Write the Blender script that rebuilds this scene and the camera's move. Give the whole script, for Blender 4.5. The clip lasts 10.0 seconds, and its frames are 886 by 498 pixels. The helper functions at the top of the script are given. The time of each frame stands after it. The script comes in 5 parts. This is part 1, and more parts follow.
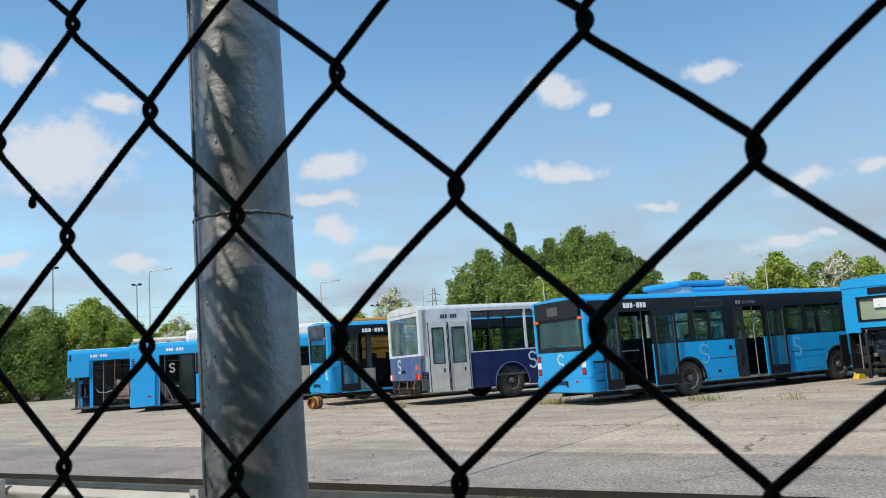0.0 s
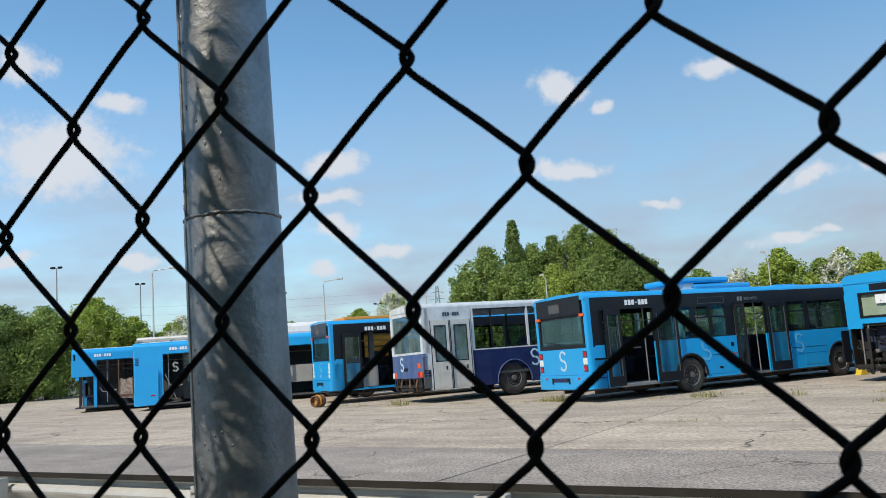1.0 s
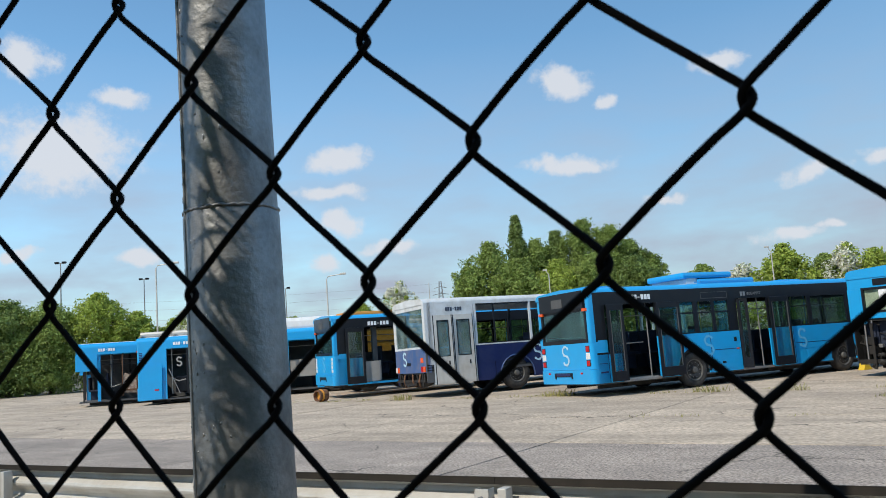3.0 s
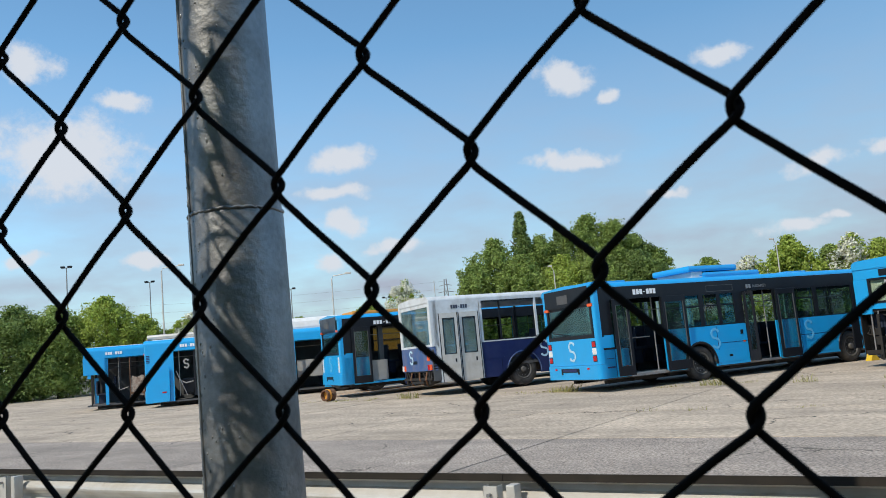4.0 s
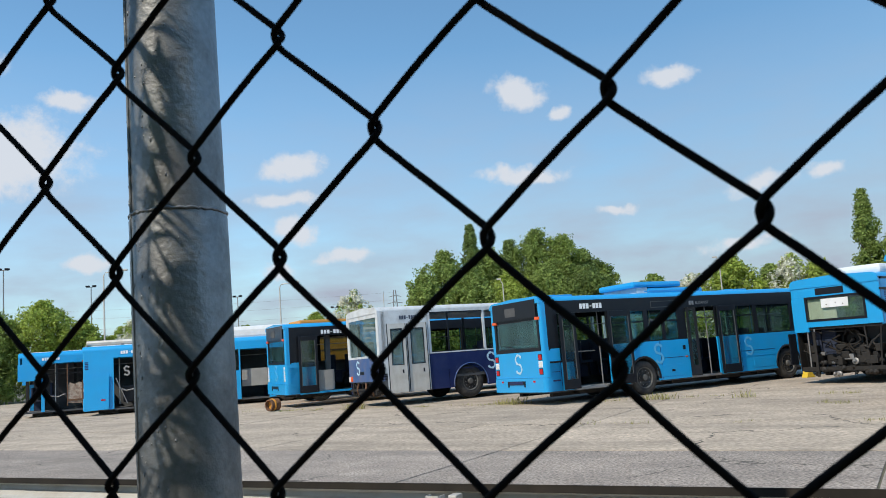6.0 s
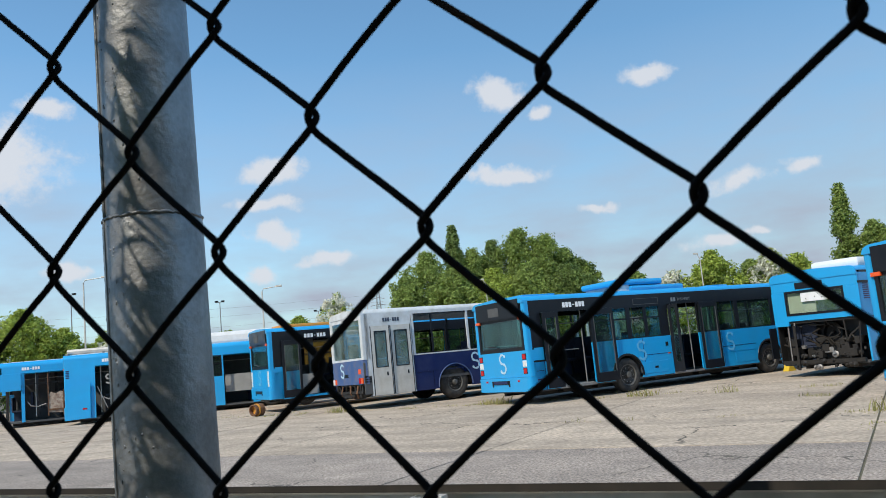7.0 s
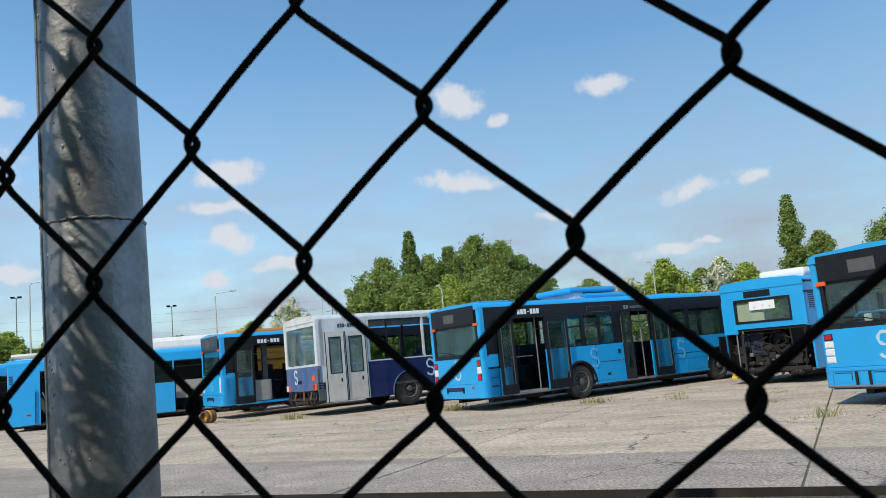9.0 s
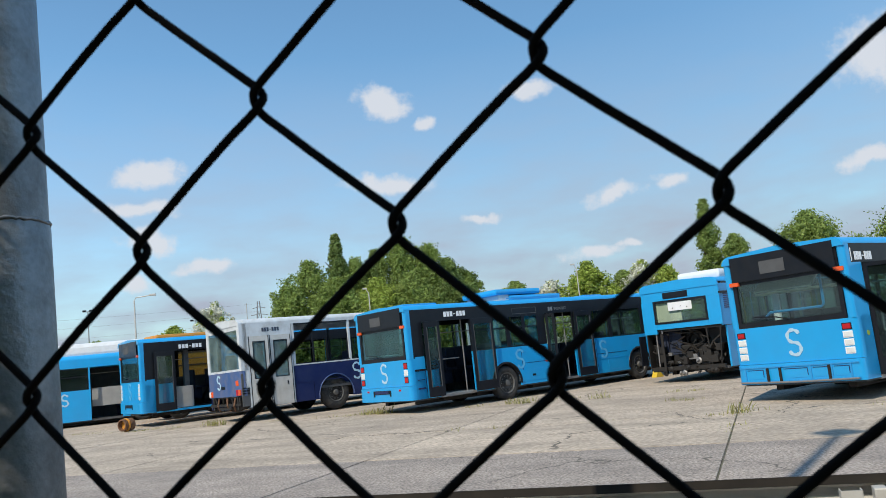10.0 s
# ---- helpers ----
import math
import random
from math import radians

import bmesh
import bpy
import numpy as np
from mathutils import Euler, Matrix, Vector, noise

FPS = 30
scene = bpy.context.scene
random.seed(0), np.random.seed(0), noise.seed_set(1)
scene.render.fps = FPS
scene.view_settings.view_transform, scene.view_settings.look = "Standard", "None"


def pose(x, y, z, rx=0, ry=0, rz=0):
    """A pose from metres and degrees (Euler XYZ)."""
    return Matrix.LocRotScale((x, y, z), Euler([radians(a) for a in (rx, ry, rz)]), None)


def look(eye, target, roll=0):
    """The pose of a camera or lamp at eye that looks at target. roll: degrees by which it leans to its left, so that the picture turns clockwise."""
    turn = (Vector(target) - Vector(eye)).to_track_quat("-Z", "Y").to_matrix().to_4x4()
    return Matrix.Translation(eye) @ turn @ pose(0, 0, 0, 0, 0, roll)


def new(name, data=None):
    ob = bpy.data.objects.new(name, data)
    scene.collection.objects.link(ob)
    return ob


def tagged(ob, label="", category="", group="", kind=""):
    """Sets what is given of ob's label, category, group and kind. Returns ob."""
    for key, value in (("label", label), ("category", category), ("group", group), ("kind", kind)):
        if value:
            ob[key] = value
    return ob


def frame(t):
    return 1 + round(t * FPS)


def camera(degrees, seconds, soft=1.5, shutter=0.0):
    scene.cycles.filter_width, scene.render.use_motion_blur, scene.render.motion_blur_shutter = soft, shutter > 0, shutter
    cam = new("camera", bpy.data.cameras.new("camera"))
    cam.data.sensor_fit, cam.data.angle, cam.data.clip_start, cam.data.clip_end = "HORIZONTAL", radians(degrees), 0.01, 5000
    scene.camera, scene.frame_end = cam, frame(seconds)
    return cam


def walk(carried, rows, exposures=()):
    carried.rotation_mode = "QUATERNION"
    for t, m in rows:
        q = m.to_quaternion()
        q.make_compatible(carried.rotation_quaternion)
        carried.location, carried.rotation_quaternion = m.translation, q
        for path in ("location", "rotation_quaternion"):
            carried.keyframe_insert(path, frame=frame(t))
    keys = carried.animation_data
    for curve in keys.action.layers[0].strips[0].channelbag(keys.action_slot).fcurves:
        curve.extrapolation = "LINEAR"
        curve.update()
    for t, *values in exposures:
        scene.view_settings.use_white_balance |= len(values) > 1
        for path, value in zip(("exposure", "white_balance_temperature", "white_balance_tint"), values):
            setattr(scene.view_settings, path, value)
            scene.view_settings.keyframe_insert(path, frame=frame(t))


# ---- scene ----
cam = camera(57.46, 10.0, soft=0.9)
PATH = [
    (0.0, pose(0.0003, 0.0001, 1.6004, 97.396, 3.787, 0.001)),
    (0.5, pose(0.0206, -0.0245, 1.5985, 97.374, 3.733, 0.030)),
    (1.0, pose(0.0433, -0.0411, 1.5921, 97.268, 4.034, 0.257)),
    (1.5, pose(0.0369, -0.0463, 1.5865, 97.201, 3.580, 0.473)),
    (2.0, pose(0.0447, -0.0517, 1.5962, 97.292, 3.538, 0.435)),
    (2.5, pose(0.0518, -0.0509, 1.5865, 97.194, 3.668, 0.444)),
    (2.7, pose(0.0560, -0.0511, 1.5838, 97.078, 3.741, 0.422)),
    (4.0, pose(0.0584, -0.0580, 1.5857, 96.809, 4.960, 0.925)),
    (4.5, pose(0.0614, -0.0663, 1.5888, 96.984, 4.777, 0.880)),
    (5.0, pose(0.0645, -0.0662, 1.5821, 97.342, 4.403, -0.422)),
    (5.5, pose(0.0707, -0.0734, 1.5777, 97.398, 3.834, -2.424)),
    (5.7, pose(0.0711, -0.0727, 1.5747, 97.345, 3.907, -2.608)),
    (7.0, pose(0.0837, -0.0674, 1.5676, 97.330, 5.212, -3.837)),
    (7.5, pose(0.0932, -0.0627, 1.5691, 97.360, 5.814, -5.656)),
    (8.0, pose(0.0926, -0.0569, 1.5696, 97.351, 6.057, -6.356)),
    (8.5, pose(0.0994, -0.0618, 1.5714, 97.466, 5.961, -6.407)),
    (9.0, pose(0.1046, -0.0624, 1.5750, 97.480, 5.010, -6.968)),
    (9.5, pose(0.1100, -0.0597, 1.5712, 97.221, 5.310, -10.138)),
    (10.0, pose(0.1263, -0.0724, 1.5686, 97.197, 5.716, -12.090)),
]
walk(cam, PATH)
# focused on the buses: the wire close to the lens goes soft
cam.data.dof.use_dof = True
cam.data.dof.focus_distance, cam.data.dof.aperture_fstop = 24.0, 48.0

# ---- light ----
SUN_AZ = math.radians(226.4)      # clockwise from +y
SUN_EL = math.radians(47)
TO_SUN = Vector((math.sin(SUN_AZ) * math.cos(SUN_EL), math.cos(SUN_AZ) * math.cos(SUN_EL), math.sin(SUN_EL)))
sun = new("sun", bpy.data.lights.new("sun", "SUN"))
sun.data.energy, sun.data.angle, sun.data.color = 4.0, math.radians(0.55), (1.0, 0.93, 0.80)
sun.matrix_world = look(TO_SUN * 50, (0, 0, 0))
scene.view_settings.exposure = 0.0

# azimuth, elevation, half width, half height in degrees
CLOUDS = [(-25.6, 14.3, 5.4, 2.9), (-27.3, 19.9, 1.8, 1.3), (-27.9, 7.6, 1.2, .5), (-21.6, 17.7, 2.0, .8), (-20.4, 7.2, 1.7, .6),
          (-7.2, 13.4, 2.4, 1.0), (-7.7, 11.1, 2.5, .6), (-6.8, 9.1, 1.8, .8), (-8.5, 6.5, 1.5, .6), (-3.6, 7.4, 2.2, .6),
          (9.3, 17.6, 2.1, 1.2), (12.2, 16.1, 1.1, .5), (20.4, 17.7, 1.9, .8), (9.6, 12.2, 3.5, .7), (25.4, 9.6, 1.9, .8),
          (29.0, 10.0, 1.3, .6), (23.2, 5.7, 2.3, .6), (25.8, 6.1, .9, .4), (15.6, 9.0, 1.4, .4), (42.8, 15.8, 3.0, 2.2), (41.4, 9.3, 2.2, .7)]


def make_world():
    w = bpy.data.worlds.new("sky")
    scene.world = w
    w.use_nodes = True
    nt = w.node_tree
    nt.nodes.clear()
    N, L = nt.nodes.new, nt.links.new

    def math_node(op, a, b=None, c=None):
        n = N("ShaderNodeMath")
        n.operation = op
        for k, v in enumerate((a, b, c)):
            if v is None:
                continue
            if isinstance(v, (int, float)):
                n.inputs[k].default_value = v
            else:
                L(v, n.inputs[k])
        return n.outputs[0]

    sky = N("ShaderNodeTexSky")
    sky.sky_type, sky.sun_disc = "NISHITA", False
    sky.sun_elevation, sky.sun_rotation = SUN_EL, 2 * math.pi - SUN_AZ
    sky.air_density, sky.dust_density, sky.ozone_density = 1.0, 0.3, 1.2
    tc = N("ShaderNodeTexCoord")
    sep = N("ShaderNodeSeparateXYZ")
    L(tc.outputs["Generated"], sep.inputs[0])
    az = math_node("MULTIPLY", math_node("ARCTAN2", sep.outputs[0], sep.outputs[1]), 57.2958)
    el = math_node("MULTIPLY", math_node("ARCSINE", sep.outputs[2]), 57.2958)
    nz = N("ShaderNodeTexNoise")
    nz.inputs["Scale"].default_value, nz.inputs["Detail"].default_value = 16, 7
    L(tc.outputs["Generated"], nz.inputs["Vector"])
    nc = N("ShaderNodeSeparateColor")
    L(nz.outputs["Color"], nc.inputs[0])
    u = math_node("ADD", az, math_node("MULTIPLY", math_node("SUBTRACT", nc.outputs[0], 0.5), 4.5))
    v = math_node("ADD", el, math_node("MULTIPLY", math_node("SUBTRACT", nc.outputs[1], 0.5), 2.2))
    uv = N("ShaderNodeCombineXYZ")
    L(u, uv.inputs[0]), L(v, uv.inputs[1])
    best = None
    for a, e, ha, he in CLOUDS:
        s = N("ShaderNodeVectorMath")
        s.operation = "SUBTRACT"
        s.inputs[1].default_value = (a, e, 0)
        L(uv.outputs[0], s.inputs[0])
        m = N("ShaderNodeVectorMath")
        m.operation = "MULTIPLY"
        m.inputs[1].default_value = (1 / ha, 1 / he, 0)
        L(s.outputs[0], m.inputs[0])
        d = N("ShaderNodeVectorMath")
        d.operation = "LENGTH"
        L(m.outputs[0], d.inputs[0])
        best = d.outputs["Value"] if best is None else math_node("SMOOTH_MIN", best, d.outputs["Value"], 0.25)
    fine = N("ShaderNodeTexNoise")
    fine.inputs["Scale"].default_value, fine.inputs["Detail"].default_value, fine.inputs["Roughness"].default_value = 60, 6, 0.65
    L(tc.outputs["Generated"], fine.inputs["Vector"])
    q = math_node("ADD", best, math_node("MULTIPLY", math_node("SUBTRACT", fine.outputs[0], 0.5), 1.1))
    ramp = N("ShaderNodeMapRange")
    ramp.interpolation_type = "SMOOTHSTEP"
    for k, val in zip(("From Min", "From Max", "To Min", "To Max"), (1.12, 0.42, 0.0, 0.92)):
        ramp.inputs[k].default_value = val
    L(q, ramp.inputs["Value"])
    # thin veil of vapour low over the horizon
    veil = N("ShaderNodeTexNoise")
    veil.inputs["Scale"].default_value, veil.inputs["Detail"].default_value = 7, 5
    flat = N("ShaderNodeMapping")
    flat.inputs["Scale"].default_value = (1, 1, 3.2)
    L(tc.outputs["Generated"], flat.inputs["Vector"]), L(flat.outputs[0], veil.inputs["Vector"])
    low = N("ShaderNodeMapRange")
    for k, val in zip(("From Min", "From Max", "To Min", "To Max"), (0.0, 21.0, 1.0, 0.0)):
        low.inputs[k].default_value = val
    L(el, low.inputs["Value"])
    haze = math_node("MULTIPLY", low.outputs[0], math_node("MULTIPLY", veil.outputs[0], 1.85))
    bg1, bg2, bg3, mix, mix2, out = (N("ShaderNode" + k) for k in ("Background", "Background", "Background", "MixShader", "MixShader", "OutputWorld"))
    bg3.inputs[0].default_value, bg3.inputs[1].default_value = (0.70, 0.79, 0.97, 1), HAZE
    grade = N("ShaderNodeMix")
    grade.data_type, grade.blend_type = "RGBA", "MULTIPLY"
    grade.inputs[0].default_value = 1.0
    grade.inputs[7].default_value = (0.74, 1.0, 1.05, 1)
    L(sky.outputs[0], grade.inputs[6])
    L(grade.outputs[2], bg1.inputs[0])
    bg1.inputs[1].default_value = SKY
    bg2.inputs[0].default_value = (0.86, 0.90, 0.97, 1)
    bg2.inputs[1].default_value = CLOUD
    L(haze, mix2.inputs[0]), L(bg1.outputs[0], mix2.inputs[1]), L(bg3.outputs[0], mix2.inputs[2])
    L(ramp.outputs[0], mix.inputs[0]), L(mix2.outputs[0], mix.inputs[1]), L(bg2.outputs[0], mix.inputs[2]), L(mix.outputs[0], out.inputs[0])


SKY, CLOUD, HAZE = 0.166, 0.82, 0.59
make_world()


# ---- materials ----
def material(name, color, rough=0.6, metal=0.0, var=0.15, scale=3.0, bump=0.0, bump_scale=40.0, dirt=None, dirt_amount=0.4, dirt_scale=1.2, island=0.0, spec=0.5, coat=0.0, grain=0.0, grain_scale=90.0, world=False):
    """A paint or stone with grain, broad stains and fine relief."""
    m = bpy.data.materials.new(name)
    m.use_nodes = True
    nt = m.node_tree
    N, L = nt.nodes.new, nt.links.new
    b = nt.nodes["Principled BSDF"]
    b.inputs["Roughness"].default_value, b.inputs["Metallic"].default_value = rough, metal
    b.inputs["Specular IOR Level"].default_value = spec
    b.inputs["Coat Weight"].default_value = coat
    tc = N("ShaderNodeTexCoord")
    pos = N("ShaderNodeNewGeometry").outputs["Position"] if world else tc.outputs["Object"]
    n1 = N("ShaderNodeTexNoise")
    n1.inputs["Scale"].default_value, n1.inputs["Detail"].default_value = scale, 8
    L(pos, n1.inputs["Vector"])
    hsv = N("ShaderNodeHueSaturation")
    hsv.inputs["Color"].default_value = (*color, 1)
    mr = N("ShaderNodeMapRange")
    mr.inputs["To Min"].default_value, mr.inputs["To Max"].default_value = 1 - var * 1.6, 1 + var * 1.6
    L(n1.outputs[0], mr.inputs["Value"])
    val = mr.outputs[0]
    if grain:
        ng = N("ShaderNodeTexNoise")
        ng.inputs["Scale"].default_value, ng.inputs["Detail"].default_value = grain_scale, 3
        L(pos, ng.inputs["Vector"])
        mg = N("ShaderNodeMapRange")
        mg.inputs["From Min"].default_value, mg.inputs["From Max"].default_value = 0.3, 0.7
        mg.inputs["To Min"].default_value, mg.inputs["To Max"].default_value = 1 - grain, 1 + grain
        L(ng.outputs[0], mg.inputs["Value"])
        m0 = N("ShaderNodeMath")
        m0.operation = "MULTIPLY"
        L(val, m0.inputs[0]), L(mg.outputs[0], m0.inputs[1])
        val = m0.outputs[0]
    if island:
        info = N("ShaderNodeNewGeometry") if island > 0 else N("ShaderNodeObjectInfo")
        r = N("ShaderNodeMapRange")
        r.inputs["To Min"].default_value, r.inputs["To Max"].default_value = 1 - abs(island), 1 + abs(island)
        L(info.outputs["Random Per Island" if island > 0 else "Random"], r.inputs["Value"])
        mul = N("ShaderNodeMath")
        mul.operation = "MULTIPLY"
        L(val, mul.inputs[0]), L(r.outputs[0], mul.inputs[1])
        val = mul.outputs[0]
    L(val, hsv.inputs["Value"])
    col = hsv.outputs[0]
    if dirt:
        n2 = N("ShaderNodeTexNoise")
        n2.inputs["Scale"].default_value, n2.inputs["Detail"].default_value, n2.inputs["Roughness"].default_value = dirt_scale, 9, 0.65
        L(pos, n2.inputs["Vector"])
        r2 = N("ShaderNodeMapRange")
        r2.inputs["From Min"].default_value, r2.inputs["From Max"].default_value = 0.42, 0.72
        r2.inputs["To Min"].default_value, r2.inputs["To Max"].default_value = 0, dirt_amount
        L(n2.outputs[0], r2.inputs["Value"])
        mx = N("ShaderNodeMix")
        mx.data_type = "RGBA"
        L(r2.outputs[0], mx.inputs[0]), L(col, mx.inputs[6])
        mx.inputs[7].default_value = (*dirt, 1)
        col = mx.outputs[2]
        rr = N("ShaderNodeMapRange")
        rr.inputs["To Min"].default_value, rr.inputs["To Max"].default_value = rough, min(1, rough + 0.3)
        L(r2.outputs[0], rr.inputs["Value"])
        L(rr.outputs[0], b.inputs["Roughness"])
    L(col, b.inputs["Base Color"])
    if bump:
        n3 = N("ShaderNodeTexNoise")
        n3.inputs["Scale"].default_value, n3.inputs["Detail"].default_value = bump_scale, 6
        L(pos, n3.inputs["Vector"])
        bp = N("ShaderNodeBump")
        bp.inputs["Strength"].default_value, bp.inputs["Distance"].default_value = bump, 0.01
        L(n3.outputs[0], bp.inputs["Height"])
        L(bp.outputs[0], b.inputs["Normal"])
    return m


def glass_material(name, tint, gloss=0.03, dust=0.05, film_color=(0.30, 0.42, 0.42)):
    """Tinted pane with an uneven film of dust."""
    m = bpy.data.materials.new(name)
    m.use_nodes = True
    nt = m.node_tree
    nt.nodes.clear()
    N, L = nt.nodes.new, nt.links.new
    t, g, f, mix, film, mix2, out = (N("ShaderNode" + k) for k in ("BsdfTransparent", "BsdfGlossy", "LayerWeight", "MixShader", "BsdfDiffuse", "MixShader", "OutputMaterial"))
    t.inputs[0].default_value = (*tint, 1)
    g.inputs["Roughness"].default_value = gloss
    g.inputs["Color"].default_value = (0.9, 0.95, 1, 1)
    power, scale = N("ShaderNodeMath"), N("ShaderNodeMath")
    power.operation, power.inputs[1].default_value = "POWER", 4.5
    scale.operation, scale.inputs[1].default_value, scale.inputs[2].default_value = "MULTIPLY_ADD", 0.9, 0.045
    L(f.outputs["Facing"], power.inputs[0]), L(power.outputs[0], scale.inputs[0])
    film.inputs[0].default_value = (*film_color, 1)
    nz, tc, mr = N("ShaderNodeTexNoise"), N("ShaderNodeTexCoord"), N("ShaderNodeMapRange")
    nz.inputs["Scale"].default_value, nz.inputs["Detail"].default_value = 1.7, 7
    L(tc.outputs["Object"], nz.inputs["Vector"]), L(nz.outputs[0], mr.inputs["Value"])
    for k, val in zip(("From Min", "From Max", "To Min", "To Max"), (0.3, 0.75, dust * 0.4, dust * 2.0)):
        mr.inputs[k].default_value = val
    L(mr.outputs[0], mix2.inputs[0]), L(t.outputs[0], mix2.inputs[1]), L(film.outputs[0], mix2.inputs[2])
    L(scale.outputs[0], mix.inputs[0]), L(mix2.outputs[0], mix.inputs[1]), L(g.outputs[0], mix.inputs[2]), L(mix.outputs[0], out.inputs[0])
    return m


def paving_material(name, color, dark, grain, grain_scale, streak, crack, bump_scale):
    """Worn cast concrete: grain, drawn-out tyre streaks, patches and hair cracks, all in world metres."""
    m = material(name, color, 0.92, var=0.20, scale=1.6, grain=grain, grain_scale=grain_scale, world=True, bump=0.9, bump_scale=bump_scale, dirt=dark, dirt_amount=0.45, dirt_scale=0.45, island=-0.08)
    nt = m.node_tree
    N, L = nt.nodes.new, nt.links.new
    b = nt.nodes["Principled BSDF"]
    col = b.inputs["Base Color"].links[0].from_socket
    pos = N("ShaderNodeNewGeometry").outputs["Position"]
    mp = N("ShaderNodeMapping")
    mp.vector_type = "TEXTURE"
    mp.inputs["Rotation"].default_value = (0, 0, math.radians(-34))
    mp.inputs["Scale"].default_value = (7.0, 1.0, 1.0)
    L(pos, mp.inputs["Vector"])
    st = N("ShaderNodeTexNoise")
    st.inputs["Scale"].default_value, st.inputs["Detail"].default_value, st.inputs["Roughness"].default_value = 1.1, 9, 0.68
    L(mp.outputs[0], st.inputs["Vector"])
    sr = N("ShaderNodeMapRange")
    for k, val in zip(("From Min", "From Max", "To Min", "To Max"), (0.46, 0.68, 0.0, streak)):
        sr.inputs[k].default_value = val
    L(st.outputs[0], sr.inputs["Value"])
    m1 = N("ShaderNodeMix")
    m1.data_type = "RGBA"
    m1.inputs[7].default_value = (*dark, 1)
    L(sr.outputs[0], m1.inputs[0]), L(col, m1.inputs[6])
    # hair cracks: wobbly cell borders, kept only in patches
    wob, add = N("ShaderNodeTexNoise"), N("ShaderNodeVectorMath")
    wob.inputs["Scale"].default_value, wob.inputs["Detail"].default_value = 1.3, 5
    L(pos, wob.inputs["Vector"])
    add.operation = "MULTIPLY_ADD"
    add.inputs[1].default_value = (1.3, 1.3, 0)
    L(wob.outputs["Color"], add.inputs[0]), L(pos, add.inputs[2])
    vo = N("ShaderNodeTexVoronoi")
    vo.voronoi_dimensions, vo.feature = "2D", "DISTANCE_TO_EDGE"
    vo.inputs["Scale"].default_value = 0.36
    L(add.outputs[0], vo.inputs["Vector"])
    cr = N("ShaderNodeMapRange")
    for k, val in zip(("From Min", "From Max", "To Min", "To Max"), (0.003, 0.011, crack, 0.0)):
        cr.inputs[k].default_value = val
    L(vo.outputs["Distance"], cr.inputs["Value"])
    pn, pr, mul = N("ShaderNodeTexNoise"), N("ShaderNodeMapRange"), N("ShaderNodeMath")
    pn.inputs["Scale"].default_value = 0.35
    L(pos, pn.inputs["Vector"])
    for k, val in zip(("From Min", "From Max"), (0.47, 0.56)):
        pr.inputs[k].default_value = val
    L(pn.outputs[0], pr.inputs["Value"])
    mul.operation = "MULTIPLY"
    L(cr.outputs[0], mul.inputs[0]), L(pr.outputs[0], mul.inputs[1])
    m2 = N("ShaderNodeMix")
    m2.data_type = "RGBA"
    m2.inputs[7].default_value = (0.05, 0.045, 0.035, 1)
    L(mul.outputs[0], m2.inputs[0]), L(m1.outputs[2], m2.inputs[6]), L(m2.outputs[2], b.inputs["Base Color"])
    return m


def leaf_material(name, color, var=0.35):
    m = material(name, color, rough=0.55, var=0.2, scale=0.5, island=var, spec=0.3)
    nt = m.node_tree
    b = nt.nodes["Principled BSDF"]
    tr, mix = nt.nodes.new("ShaderNodeBsdfTranslucent"), nt.nodes.new("ShaderNodeMixShader")
    src = b.inputs["Base Color"].links[0].from_socket
    nt.links.new(src, tr.inputs[0])
    mix.inputs[0].default_value = 0.40
    nt.links.new(b.outputs[0], mix.inputs[1]), nt.links.new(tr.outputs[0], mix.inputs[2])
    nt.links.new(mix.outputs[0], nt.nodes["Material Output"].inputs[0])
    return m


